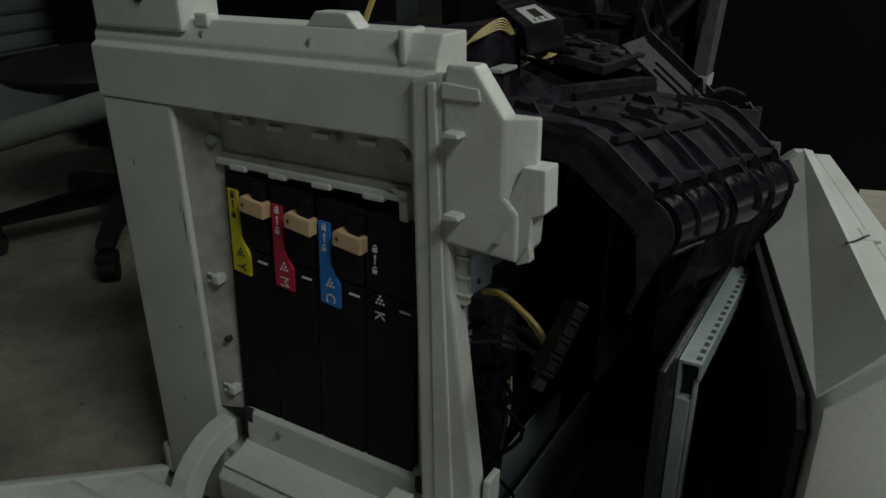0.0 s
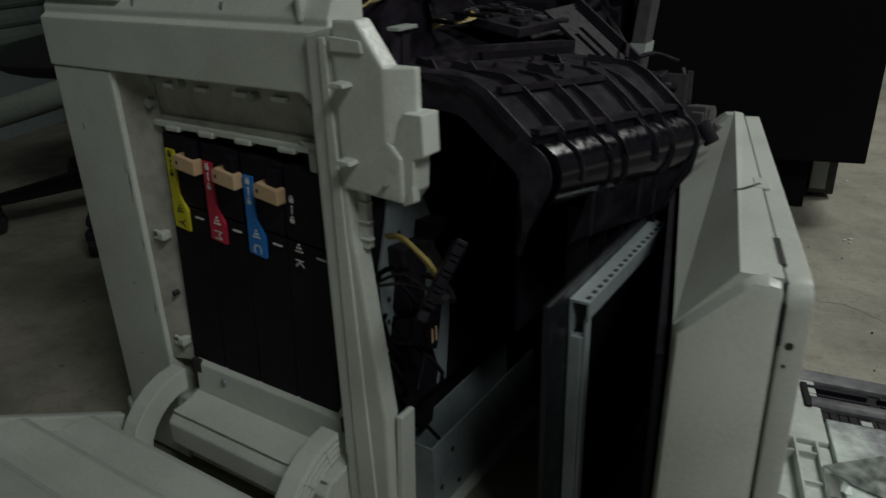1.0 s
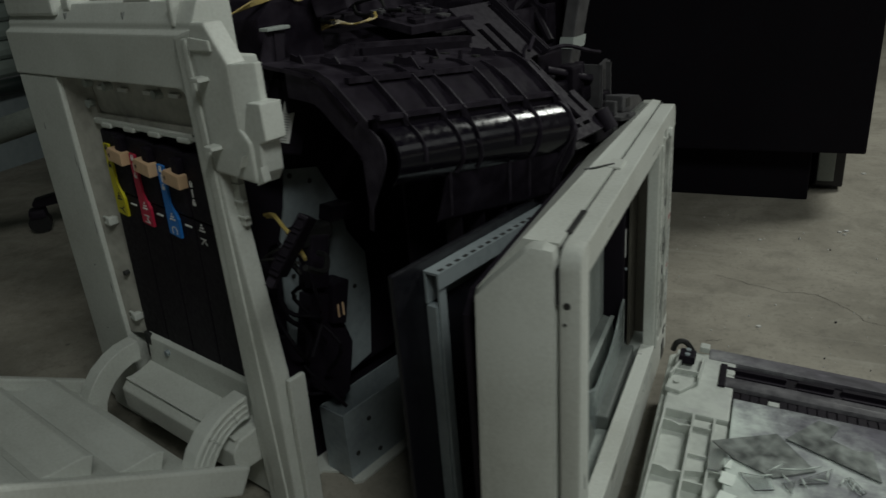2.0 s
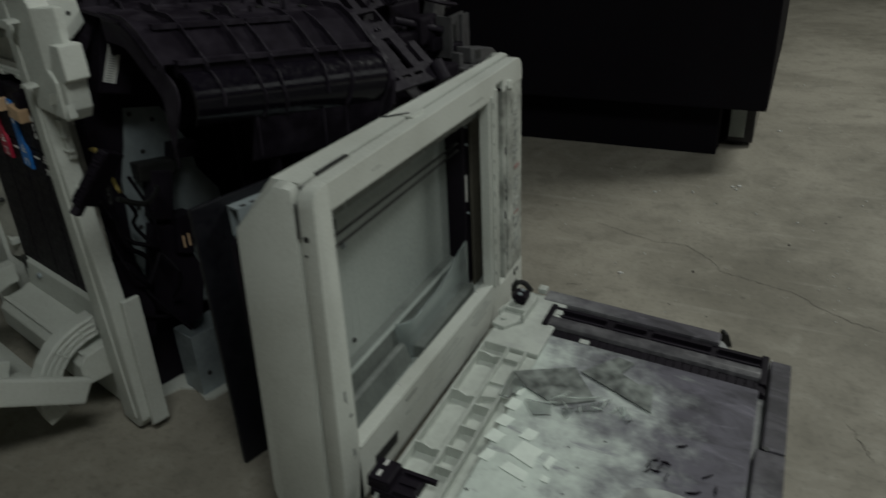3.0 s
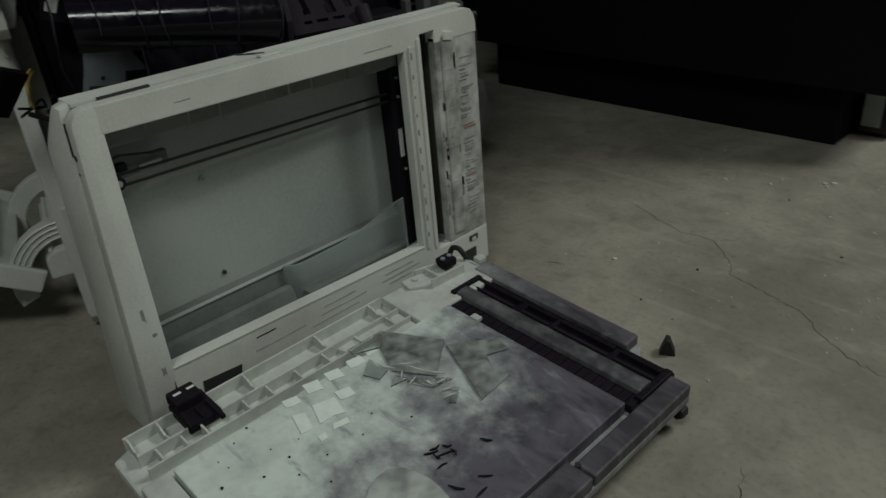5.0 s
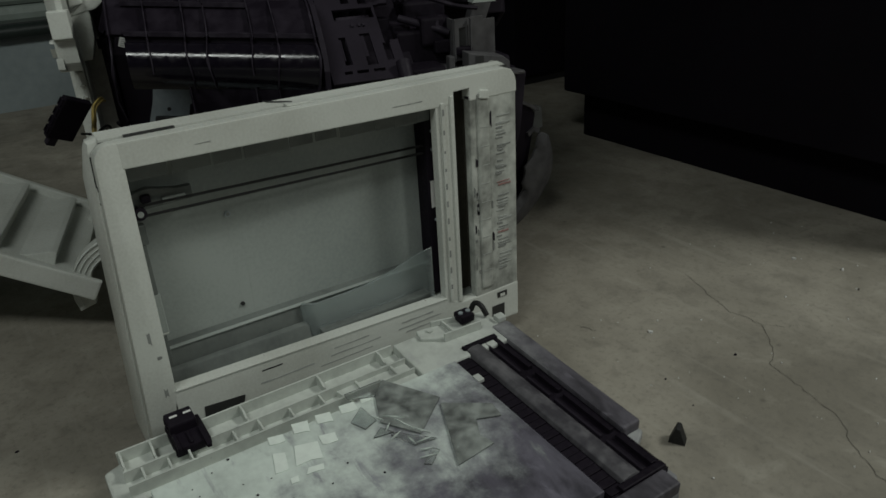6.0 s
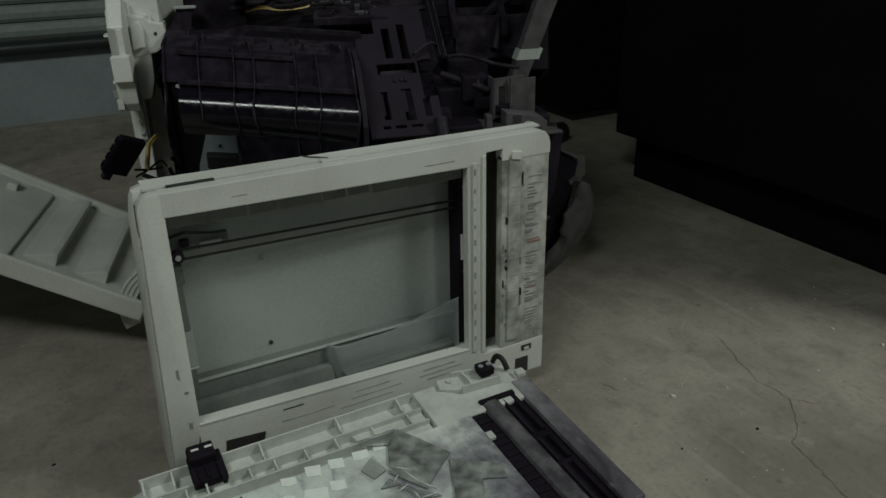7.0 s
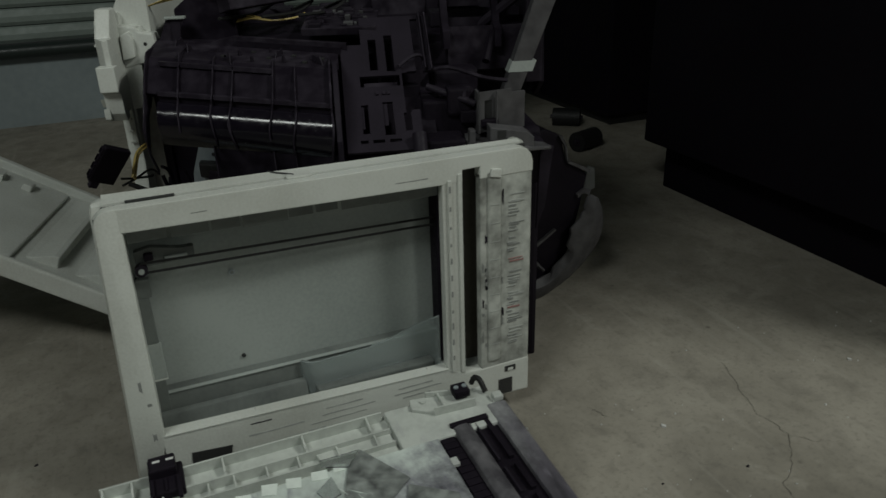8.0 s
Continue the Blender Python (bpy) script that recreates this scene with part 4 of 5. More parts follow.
    for k in range(2):
        part("contact_pin", box(-0.0205, 0.136 + 0.009 * k, 0.258, -0.019, 0.139 + 0.009 * k, 0.278), TAN, core)
    part("black_block", prism([(0.102, 0.306), (0.139, 0.291), (0.166, 0.202), (0.147, 0.125), (0.126, 0.120), (0.05, 0.20), (0.078, 0.214)], "x", -0.056, -0.03, 0.004), BLACK, core)
    part("black_block", prism([(0.03, 0.14), (0.03, 0.28), (0.055, 0.262), (0.075, 0.205), (0.06, 0.14)], "x", -0.05, -0.02, 0.004), BLACK, core)
    box_ob = part("steel_foot_box", prism([(-0.053, 0.004), (-0.053, 0.116), (-0.050, 0.116), (-0.050, 0.008), (-0.005, 0.008), (-0.005, 0.116), (-0.002, 0.116), (-0.002, 0.004)], "y", 0.105, 0.40), STEEL, core, "blue-grey steel box at the copier's foot")
    part("box_front", box(-0.053, 0.102, 0.004, -0.002, 0.105, 0.115), STEEL, box_ob)
    for v, z in ((0.12, 0.04), (0.15, 0.085), (0.165, 0.02)):
        part("plate_hole", rod((-0.003, v, z), (-0.0008, v, z), 0.004, 10), PRINT_DARK, box_ob)
    part("white_foot_strip", prism([(-0.09, 0.05), (-0.06, 0.05), (-0.055, 0.09), (-0.03, 0.105), (0.006, 0.098), (0.014, 0.108), (0.016, 0.40), (-0.08, 0.40)], "z", 0.0, 0.004), WHITE, core)
    mm = Matrix.Translation((0.101, -0.012, 0.448)) @ pose(0, 0, 0, -28, 28, 24)
    strip = part("connector_strip", box(-0.006, -0.02, -0.036, 0.006, 0.022, 0.036, 0.002, m=mm), BLACK, core, "black connector block with four sockets")
    for k in range(4):
        hole = bmesh.new()
        z = 0.020 - k * 0.0165
        for q in ((-0.005, z, -0.004, z + 0.012), (0.004, z, 0.005, z + 0.012), (-0.005, z, 0.005, z + 0.001), (-0.005, z + 0.011, 0.005, z + 0.012)):
            box(q[0], -0.0225, q[1], q[2], -0.0195, q[3], bm=hole, m=mm)
        part("socket_rim", hole, DUSTY, strip)
    part("strip_foot", box(-0.005, -0.014, -0.05, 0.005, 0.0, -0.035, 0.002, m=mm), CHARCOAL, strip)
    random.seed(7)
    for k in range(6):
        z0, v0 = random.uniform(0.30, 0.45), random.uniform(0.03, 0.08)
        pts = [(random.uniform(-0.04, 0.0), v0, z0)]
        for j in range(4):
            pts.append((random.uniform(-0.04, 0.02), v0 + random.uniform(-0.01, 0.04) * (j + 1) * 0.5, z0 - 0.045 * (j + 1) + random.uniform(-0.02, 0.03)))
        part("harness_cable", sweep(pts, random.uniform(0.002, 0.004), 6, 4), CABINET, core, smooth=True)
    for a in (0.0, 0.012):
        part("harness_cable", sweep([(-0.02, 0.02 + a, 0.39), (0.02, 0.03, 0.40 + a), (0.06, 0.015, 0.41), (0.09, 0.0, 0.42 - a)], 0.002, 6, 4), RUBBER, core, smooth=True)
    # long rods and braces over the top deck
    part("deck_rod", rod((-0.34, 0.62, 0.69), (-0.02, 0.66, 0.63), 0.005, 8), CHARCOAL, core)
    for k in range(3):
        part("deck_wire", sweep([(-0.052 - 0.006 * k, 0.19, 0.640), (-0.044 - 0.005 * k, 0.225, 0.648 + 0.002 * k), (-0.050, 0.26, 0.643), (-0.046 - 0.004 * k, 0.30, 0.646), (-0.062, 0.318, 0.652)], 0.0016, 5), WIRE_Y, core, smooth=True)
    for v, h in ((0.55, 0.045), (0.64, 0.05)):
        part("deck_bracket", prism([(-0.02, 0.60), (-0.03, 0.63 + h), (-0.022, 0.635 + h), (0.0, 0.63), (0.02, 0.62), (0.02, 0.59)], "y", v, v + 0.012, 0.001), DECK, core)
    for k in range(4):
        part("deck_rail", prism([(-0.10 + 0.03 * k, 0.55), (-0.095 + 0.03 * k, 0.66 - 0.012 * k), (-0.088 + 0.03 * k, 0.66 - 0.012 * k), (-0.086 + 0.03 * k, 0.55)], "y", 0.56, 0.70), DUSTY, core)
    part("deck_tray", prism([(-0.10, 0.66), (-0.03, 0.655), (-0.02, 0.70), (-0.027, 0.70), (-0.036, 0.664), (-0.092, 0.668), (-0.10, 0.70), (-0.106, 0.70)], "y", 0.56, 0.62), DUSTY, core)
    part("yellow_cable", sweep([(0.0, 0.03, 0.452), (0.02, 0.028, 0.456), (0.045, 0.02, 0.450), (0.066, 0.018, 0.436), (0.082, 0.016, 0.418)], 0.0025, 6), WIRE_Y, core, "yellow wire pair")
    part("yellow_cable", sweep([(0.0, 0.033, 0.448), (0.02, 0.03, 0.452), (0.045, 0.022, 0.446), (0.062, 0.02, 0.432), (0.08, 0.018, 0.414)], 0.002, 6), WIRE_Y, core)
    for k in range(5):
        j = 0.006 * (k - 2)
        part("yellow_cable", sweep([(-0.052 + 0.3 * j, 0.05, 0.672), (-0.050 + 0.3 * j, 0.075, 0.680 + 0.1 * j), (-0.048, 0.115, 0.690 + 0.3 * j), (-0.044, 0.148 + 0.3 * j, 0.695 + 0.4 * j), (-0.040, 0.166 + 0.3 * j, 0.683)], 0.001, 5), WIRE_Y, core)
        part("yellow_cable", sweep([(-0.33 + 0.3 * j, 0.28, 0.65), (-0.36 + 0.3 * j, 0.36, 0.70), (-0.42 + j, 0.46, 0.72), (-0.50 + 0.5 * j, 0.56, 0.70)], 0.0018, 5), WIRE_Y, core)
    # dark blue side sheet and the perforated steel channel
    part("side_sheet", box(0.176, 0.050, 0.0, 0.183, 0.50, 0.404, 0.002), NAVY, copier, "dark blue-black side sheet")
    ch = part("steel_channel", prism([(0.184, 0.350), (0.184, 0.392), (0.206, 0.392), (0.206, 0.372), (0.2035, 0.372), (0.2035, 0.389), (0.187, 0.389), (0.187, 0.350)], "y", 0.10, 0.36), STEEL, copier, "zinc-coated channel with a perforated top")
    part("channel_front", box(0.184, 0.100, 0.0, 0.199, 0.112, 0.348, 0.001), STEEL, ch)
    part("channel_flange", box(0.1995, 0.103, 0.0, 0.203, 0.116, 0.372, 0.001), STEEL, ch)
    for k in range(16):
        part("perforation", box(0.1985, 0.108 + k * 0.0155, 0.3918, 0.2035, 0.115 + k * 0.0155, 0.3926), PRINT_DARK, ch)
    part("strip_lead", sweep([(0.088, 0.01, 0.41), (0.07, 0.05, 0.385), (0.03, 0.09, 0.38), (-0.01, 0.11, 0.37)], 0.004, 6), RUBBER, strip)


inner_works()

# ---- the scanner unit, standing on its hinge side ----
scanner = thing("scanner_unit", pose(0.168, 0.628, 0.0), "off-white flatbed scanner unit stood upright, glass broken out", "scanner")


def smear(y, z, w, h):
    """A thin uneven patch of ink or soot on the bezel's face."""
    n = max(2, min(7, int(w / 0.004)))
    top = [(y + w * k / n, z + h * random.uniform(0.5, 1.0)) for k in range(n + 1)]
    low = [(y + w * k / n, z - h * random.uniform(0.0, 0.4)) for k in range(n + 1)]
    return prism(low + top[::-1], "x", -0.002, 0.0003)


def flare(bm, top=0.478):
    """The near side of the scanner widens a little towards its foot."""
    for v in bm.verts:
        if v.co.y < 0.045:
            w = max(0.0, min(1.0, (0.034 - v.co.y) / 0.03))
            v.co.y -= (0.005 + 0.012 * w) * (top - v.co.z) / 0.38
    return bm


def scanner_unit():
    """x out of the glass face, y along the long side, z up."""
    L, T, B = 0.624, 0.478, 0.034
    shell = [(-0.022, B), (-0.022, T + 0.002), (-0.048, T + 0.004), (-0.106, 0.426), (-0.110, 0.06), (-0.10, B)]
    s = part("back_shell", flare(prism(shell, "y", 0.001, 0.035, 0.013)), WHITE, scanner, "off-white back shell with a chamfered long edge", smooth=True)
    hull = [(-0.0225, B), (-0.10, B), (-0.110, 0.06), (-0.106, 0.426), (-0.048, T + 0.004), (-0.0225, T + 0.002), (-0.0225, T - 0.008), (-0.046, T - 0.008), (-0.096, 0.420), (-0.098, 0.07), (-0.094, B + 0.012), (-0.0225, B + 0.012)]
    body = prism(hull, "y", 0.017, L - 0.01)
    for v in body.verts:
        if v.co.z > T - 0.012 and -0.06 < v.co.x < -0.03:
            v.co.x += -0.010 + 0.024 * v.co.y / L
    part("shell_hull", body, WHITE, s)
    part("shell_end", prism(shell, "y", L - 0.024, L, 0.010), WHITE_DIRTY, s)
    part("dark_base_sheet", prism([(0.03, 0.05), (0.006, 0.10), (0.006, 0.40), (0.03, 0.418), (0.60, 0.418), (0.60, 0.05)], "x", -0.118, -0.111), BLACK, s, "black sheet on the shell's back")
    for y in (0.10, 0.52):
        part("foot", box(-0.09, y, 0.0, -0.03, y + 0.03, B + 0.005, 0.004), RUBBER, s)
    # front bezel with its two windows: the narrow slot reaches higher and lower than the wide opening
    corner = [(0.036, B + 0.016), (0.005, B + 0.016), (0.005, T - 0.018), (0.0064, T - 0.011), (0.0103, T - 0.0053), (0.016, T - 0.0014), (0.023, T), (0.036, T)]
    bz = part("bezel", flare(prism(corner, "x", -0.0205, 0.0, 0.003)), WHITE, scanner, "off-white bezel round two openings", smooth=True)
    rail = prism([(0.032, 0.4455), (0.474, 0.438), (0.505, 0.438), (0.505, 0.4565), (0.534, 0.4575), (0.534, 0.438), (L, 0.438), (L, T - 0.024), (L - 0.003, T - 0.013), (L - 0.010, T - 0.004), (L - 0.022, T), (0.032, T)], "x", -0.0205, 0.0, 0.0015)
    part("top_rail", rail, WHITE, bz)
    part("bottom_rail", prism([(0.012, B + 0.016), (L, B + 0.002), (L, 0.103), (0.534, 0.1015), (0.505, 0.1025), (0.474, 0.119), (0.028, 0.1315)], "x", -0.0185, 0.0, 0.003), WHITE, bz)
    part("sill_edge", prism([(0.030, 0.1295), (0.474, 0.117), (0.474, 0.1195), (0.030, 0.1323)], "x", -0.020, 0.0012, 0.0008), WHITE, bz)
    part("mullion", box(-0.017, 0.472, 0.100, -0.0005, 0.505, 0.446, 0.002), WHITE, bz)
    part("mullion_bead", box(-0.004, 0.480, 0.112, 0.003, 0.486, 0.444, 0.001), WHITE, bz)
    part("mullion_bead", box(-0.004, 0.497, 0.106, 0.0022, 0.5035, 0.452, 0.001), WHITE, bz)
    random.seed(17)
    for k in range(11):
        z = 0.135 + 0.029 * k
        part("bead_tick", box(0.0022, 0.4815, z, 0.0034, 0.4845, z + random.uniform(0.004, 0.012)), PRINT_GREY, bz)
    part("right_stile", box(-0.017, 0.534, 0.098, -0.0008, L - 0.001, 0.446, 0.002), WHITE_DIRTY, bz)
    step = part("stile_step", box(-0.010, 0.546, 0.112, 0.0022, 0.569, 0.446, 0.003), WHITE_DIRTY, bz)
    for k in range(9):
        z = 0.145 + 0.031 * k
        part("step_tick", box(0.0016, 0.549, z, 0.0028, 0.567, z + 0.0011), PRINT_FAINT, step)
    part("slot_tab", prism([(0.549, 0.440), (0.552, 0.452), (0.568, 0.450), (0.568, 0.436)], "x", -0.002, 0.0045, 0.0015), WHITE, bz)
    for k in range(16):
        z = random.uniform(0.12, 0.43)
        part("soot_mark", smear(random.choice((0.537, 0.542, 0.5715)), z, random.uniform(0.0015, 0.004), random.uniform(0.004, 0.02)), PRINT_GREY if k % 3 else CHARCOAL, bz)
    # worn rows of small print down the outer edge, with a few faded red marks
    z = 0.405
    while z > 0.13:
        h = random.uniform(0.0012, 0.003)
        if not 0.275 < z < 0.29:
            y0 = 0.580 + random.uniform(0.0, 0.006)
            part("smudged_print", smear(y0, z, random.uniform(0.010, 0.028), h), RED_FADED if 0.288 < z < 0.30 or 0.20 < z < 0.207 else random.choice((PRINT_GREY, PRINT_FAINT)), bz)
        z -= h + random.choice((0.002, 0.003, 0.004, 0.011))
    for k, (y0, y1) in enumerate(((0.265, 0.325), (0.258, 0.345), (0.240, 0.330), (0.235, 0.262))):
        part("rail_print", smear(y0, 0.105 - 0.011 * k, y1 - y0, 0.0022), PRINT_FAINT, bz)
    for k, (y0, y1) in enumerate(((0.385, 0.445), (0.378, 0.460), (0.392, 0.44))):
        part("rail_print", smear(y0, 0.104 - 0.0095 * k, y1 - y0, 0.003), PRINT_FAINT, bz)
    part("rail_print", smear(0.145, 0.092, 0.085, 0.0028), PRINT_FAINT, bz)
    part("rail_print",  smear(0.150, 0.112, 0.032, 0.002), CHARCOAL, bz)
    for y, z, w, h in ((0.012, 0.215, 0.004, 0.018), (0.018, 0.187, 0.006, 0.005), (0.016, 0.13, 0.005, 0.012), (0.40, 0.452, 0.05, 0.0012), (0.12, 0.458, 0.02, 0.001)):
        part("soot_mark", smear(y, z, w, h), PRINT_GREY, bz)
    part("latch_slot", prism([(0.060, 0.072), (0.116, 0.070), (0.120, 0.086), (0.062, 0.091)], "x", -0.002, 0.0012), PRINT_DARK, bz)
    part("stile_slot", box(-0.002, 0.578, 0.084, 0.0012, 0.598, 0.094), PRINT_DARK, bz)
    part("slot_stub", box(-0.002, 0.583, 0.085, 0.002, 0.593, 0.090), WHITE, bz)
    part("hinge_notch", box(-0.002, 0.566, 0.040, 0.0012, 0.592, 0.070), PRINT_DARK, bz)
    # dark gap between bezel and shell
    part("seam", flare(box(-0.0226, 0.016, T - 0.022, -0.0192, L - 0.004, T - 0.0012)), PRINT_DARK, scanner)
    part("seam", flare(box(-0.0226, 0.0042, 0.425, -0.0198, 0.024, T - 0.016)), PRINT_DARK, scanner)
    part("seam_gap", box(-0.0245, 0.045, T - 0.002, -0.0185, 0.105, T + 0.0026), PRINT_DARK, scanner)
    clip = part("top_clip", box(-0.030, 0.25, T, -0.014, 0.285, T + 0.0032, 0.001), WHITE, scanner)
    part("clip_gap", sweep([(-0.052, 0.232, T + 0.0042), (-0.043, 0.238, T + 0.0046), (-0.032, 0.252, T + 0.0042), (-0.024, 0.262, T + 0.0036)], 0.0012, 5), PRINT_DARK, clip)
    part("side_screw", rod((-0.013, 0.0021, 0.425), (-0.013, 0.008, 0.425), 0.0036, 10), PRINT_DARK, s)
    part("side_screw", rod((-0.015, 0.0013, 0.406), (-0.015, 0.006, 0.406), 0.0018, 8), PRINT_DARK, s)
    # inside
    inn = part("inner_tray", box(-0.092, 0.02, 0.09, -0.082, L - 0.02, 0.425), GREY_IN, scanner, "pale grey inside of the scanner bed")
    part("inner_shelf", prism([(-0.083, 0.09), (-0.083, 0.164), (-0.066, 0.160), (-0.058, 0.09)], "y", 0.02, 0.475, 0.001), TAPE, inn)
    part("shelf_edge", box(-0.070, 0.03, 0.159, -0.063, 0.480, 0.1615, 0.001), GREY_IN, inn)
    part("lower_shelf", prism([(-0.060, 0.095), (-0.060, 0.134), (-0.052, 0.131), (-0.040, 0.095)], "y", 0.03, 0.25, 0.002), TAPE, inn)
    part("inner_floor", box(-0.085, 0.02, 0.088, -0.02, L - 0.02, 0.10), GREY_IN, inn)
    part("inner_top", box(-0.052, 0.02, 0.462, -0.023, L - 0.02, 0.467), GREY_IN, inn)
    part("inner_slope", prism([(-0.09, 0.420), (-0.05, 0.464), (-0.05, 0.459), (-0.086, 0.418)], "y", 0.02, L - 0.02), GREY_IN, inn)
    part("inner_end", box(-0.083, 0.012, 0.09, -0.02, 0.020, 0.42), GREY_IN, inn)
    # stepped moulding down the near end
    for z0, z1, d, m in ((0.13, 0.185, 0.046, TAPE), (0.185, 0.188, 0.050, WHITE), (0.188, 0.248, 0.050, GREY_IN), (0.248, 0.322, 0.048, TAPE), (0.322, 0.350, 0.052, TAPE)):
        part("end_step", box(-0.080 + 0.2 * (z1 - z0), 0.02, z0, -0.062, d, z1, 0.0015), m, inn)
    part("fold_line", box(-0.083, 0.180, 0.172, -0.08185, 0.1812, 0.43), GREY_IN, inn)
    part("fold_line", box(-0.083, 0.163, 0.172, -0.08185, 0.1634, 0.35), GREY_IN, inn)
    part("screw", rod((-0.083, 0.165, 0.329), (-0.079, 0.165, 0.329), 0.0045, 12), STEEL, inn)
    part("screw_socket", rod((-0.079, 0.165, 0.329), (-0.0785, 0.165, 0.329), 0.0026, 10), PRINT_GREY, inn)
    for y, z in ((0.163, 0.185), (0.05, 0.155)):
        part("screw", rod((-0.083, y, z), (-0.079, y, z), 0.0032, 10), PRINT_DARK, inn)
    for z0, z1 in ((0.383, 0.3665), (0.369, 0.3545)):
        part("drive_belt", rod((-0.042, 0.045, z0), (-0.058, 0.486, z1), 0.0020, 6), RUBBER, inn)
    part("belt_pulley", rod((-0.048, 0.046, 0.3735), (-0.038, 0.046, 0.3735), 0.0085, 18), CHARCOAL, inn)
    part("pulley_boss", rod((-0.038, 0.046, 0.3735), (-0.036, 0.046, 0.3735), 0.004, 12), GREY_IN, inn)
    part("pulley_bracket", prism([(0.040, 0.372), (0.040, 0.396), (0.062, 0.400), (0.100, 0.392), (0.118, 0.392), (0.118, 0.374)], "x", -0.066, -0.054, 0.002), TAPE, inn)
    part("bracket_lug", box(-0.054, 0.078, 0.376, -0.050, 0.108, 0.384, 0.001), GREY_IN, inn)
    part("bracket_block", box(-0.056, 0.052, 0.383, -0.046, 0.064, 0.393, 0.002), CHARCOAL, inn)
    car = part("scan_carriage", box(-0.082, 0.481, 0.105, -0.050, 0.530, 0.445, 0.003), BLACK, inn, "black lamp carriage with a paper label")
    part("paper_label", box(-0.0505, 0.486, 0.262, -0.0492, 0.494, 0.308), PAPER, car)
    for z in (0.24, 0.36, 0.39):
        part("carriage_screw", rod((-0.051, 0.492, z), (-0.047, 0.492, z), 0.0025, 10), STEEL, car)
    part("slot_back", box(-0.046, 0.496, 0.10, -0.042, 0.556, 0.462), SLOT_SHADED, inn)
    part("slot_side", box(-0.046, 0.548, 0.10, -0.020, 0.552, 0.462), SLOT_SHADED, inn)
    # tape along the opening's edge and what is left in the bed
    random.seed(11)
    y = 0.038
    while y < 0.45:
        w = random.uniform(0.03, 0.07)
        part("tape_patch", box(-0.0195, y, 0.424 + random.uniform(-0.003, 0.003) - 0.014 * y, -0.0185, min(y + w, 0.472), 0.4475), TAPE, bz)
        y += w + random.uniform(0.0, 0.006)
    # rounded clear housing: a bowed wall with a rising upper edge
    wall, path = bmesh.new(), []
    for k in range(7):
        a = math.radians(180 - 15 * k)
        path.append((-0.068 + 0.026 * math.sin(math.radians(15 * k)), 0.268 + 0.024 * math.cos(a)))
    path += [(-0.042, 0.30), (-0.042, 0.35), (-0.043, 0.40), (-0.045, 0.44), (-0.047, 0.478)]
    outer = [[wall.verts.new((x, y, z)) for x, y in path] for z in (0.100,)]
    heights = [0.158, 0.162, 0.164, 0.165, 0.165, 0.165, 0.165, 0.166, 0.168, 0.178, 0.190, 0.193]
    outer.append([wall.verts.new((x, y, h)) for (x, y), h in zip(path, heights)])
    back = [[wall.verts.new((v.co.x - 0.004, v.co.y + 0.003, v.co.z)) for v in row] for row in outer]
    for k in range(len(path) - 1):
        wall.faces.new((outer[0][k], outer[0][k + 1], outer[1][k + 1], outer[1][k]))
        wall.faces.new((back[0][k], back[1][k], back[1][k + 1], back[0][k + 1]))
        wall.faces.new((outer[1][k], outer[1][k + 1], back[1][k + 1], back[1][k]))
    part("rounded_housing", wall, HAZY, inn, "bowed hazy plastic housing in the bed", smooth=True)
    part("housing_step", prism([(0.262, 0.10), (0.262, 0.122), (0.46, 0.124), (0.46, 0.10)], "x", -0.055, -0.028, 0.003), TAPE, inn)
    for k in range(26):
        y = random.uniform(0.04, 0.46) if k % 3 else random.uniform(0.42, 0.465)
        z = 0.131 - 0.028 * y
        r = random.uniform(0.0012, 0.0045) * (1.0 if k % 2 else 0.6)
        part("glass_crumb", prism([(y, z), (y + r, z), (y + r * random.uniform(0.2, 1), z + r * random.uniform(0.3, 0.9))], "x", -0.014 - random.uniform(0, 0.006), -0.012), PRINT_WHITE if k % 2 else CHARCOAL, bz)


scanner_unit()

# ---- the document lid, thrown open on the floor ----
lid = thing("document_lid", pose(0.19, 0.545, 0.1, 0, 3.9, 0), "off-white copier lid lying open, pad smeared with toner powder", "copier lid")


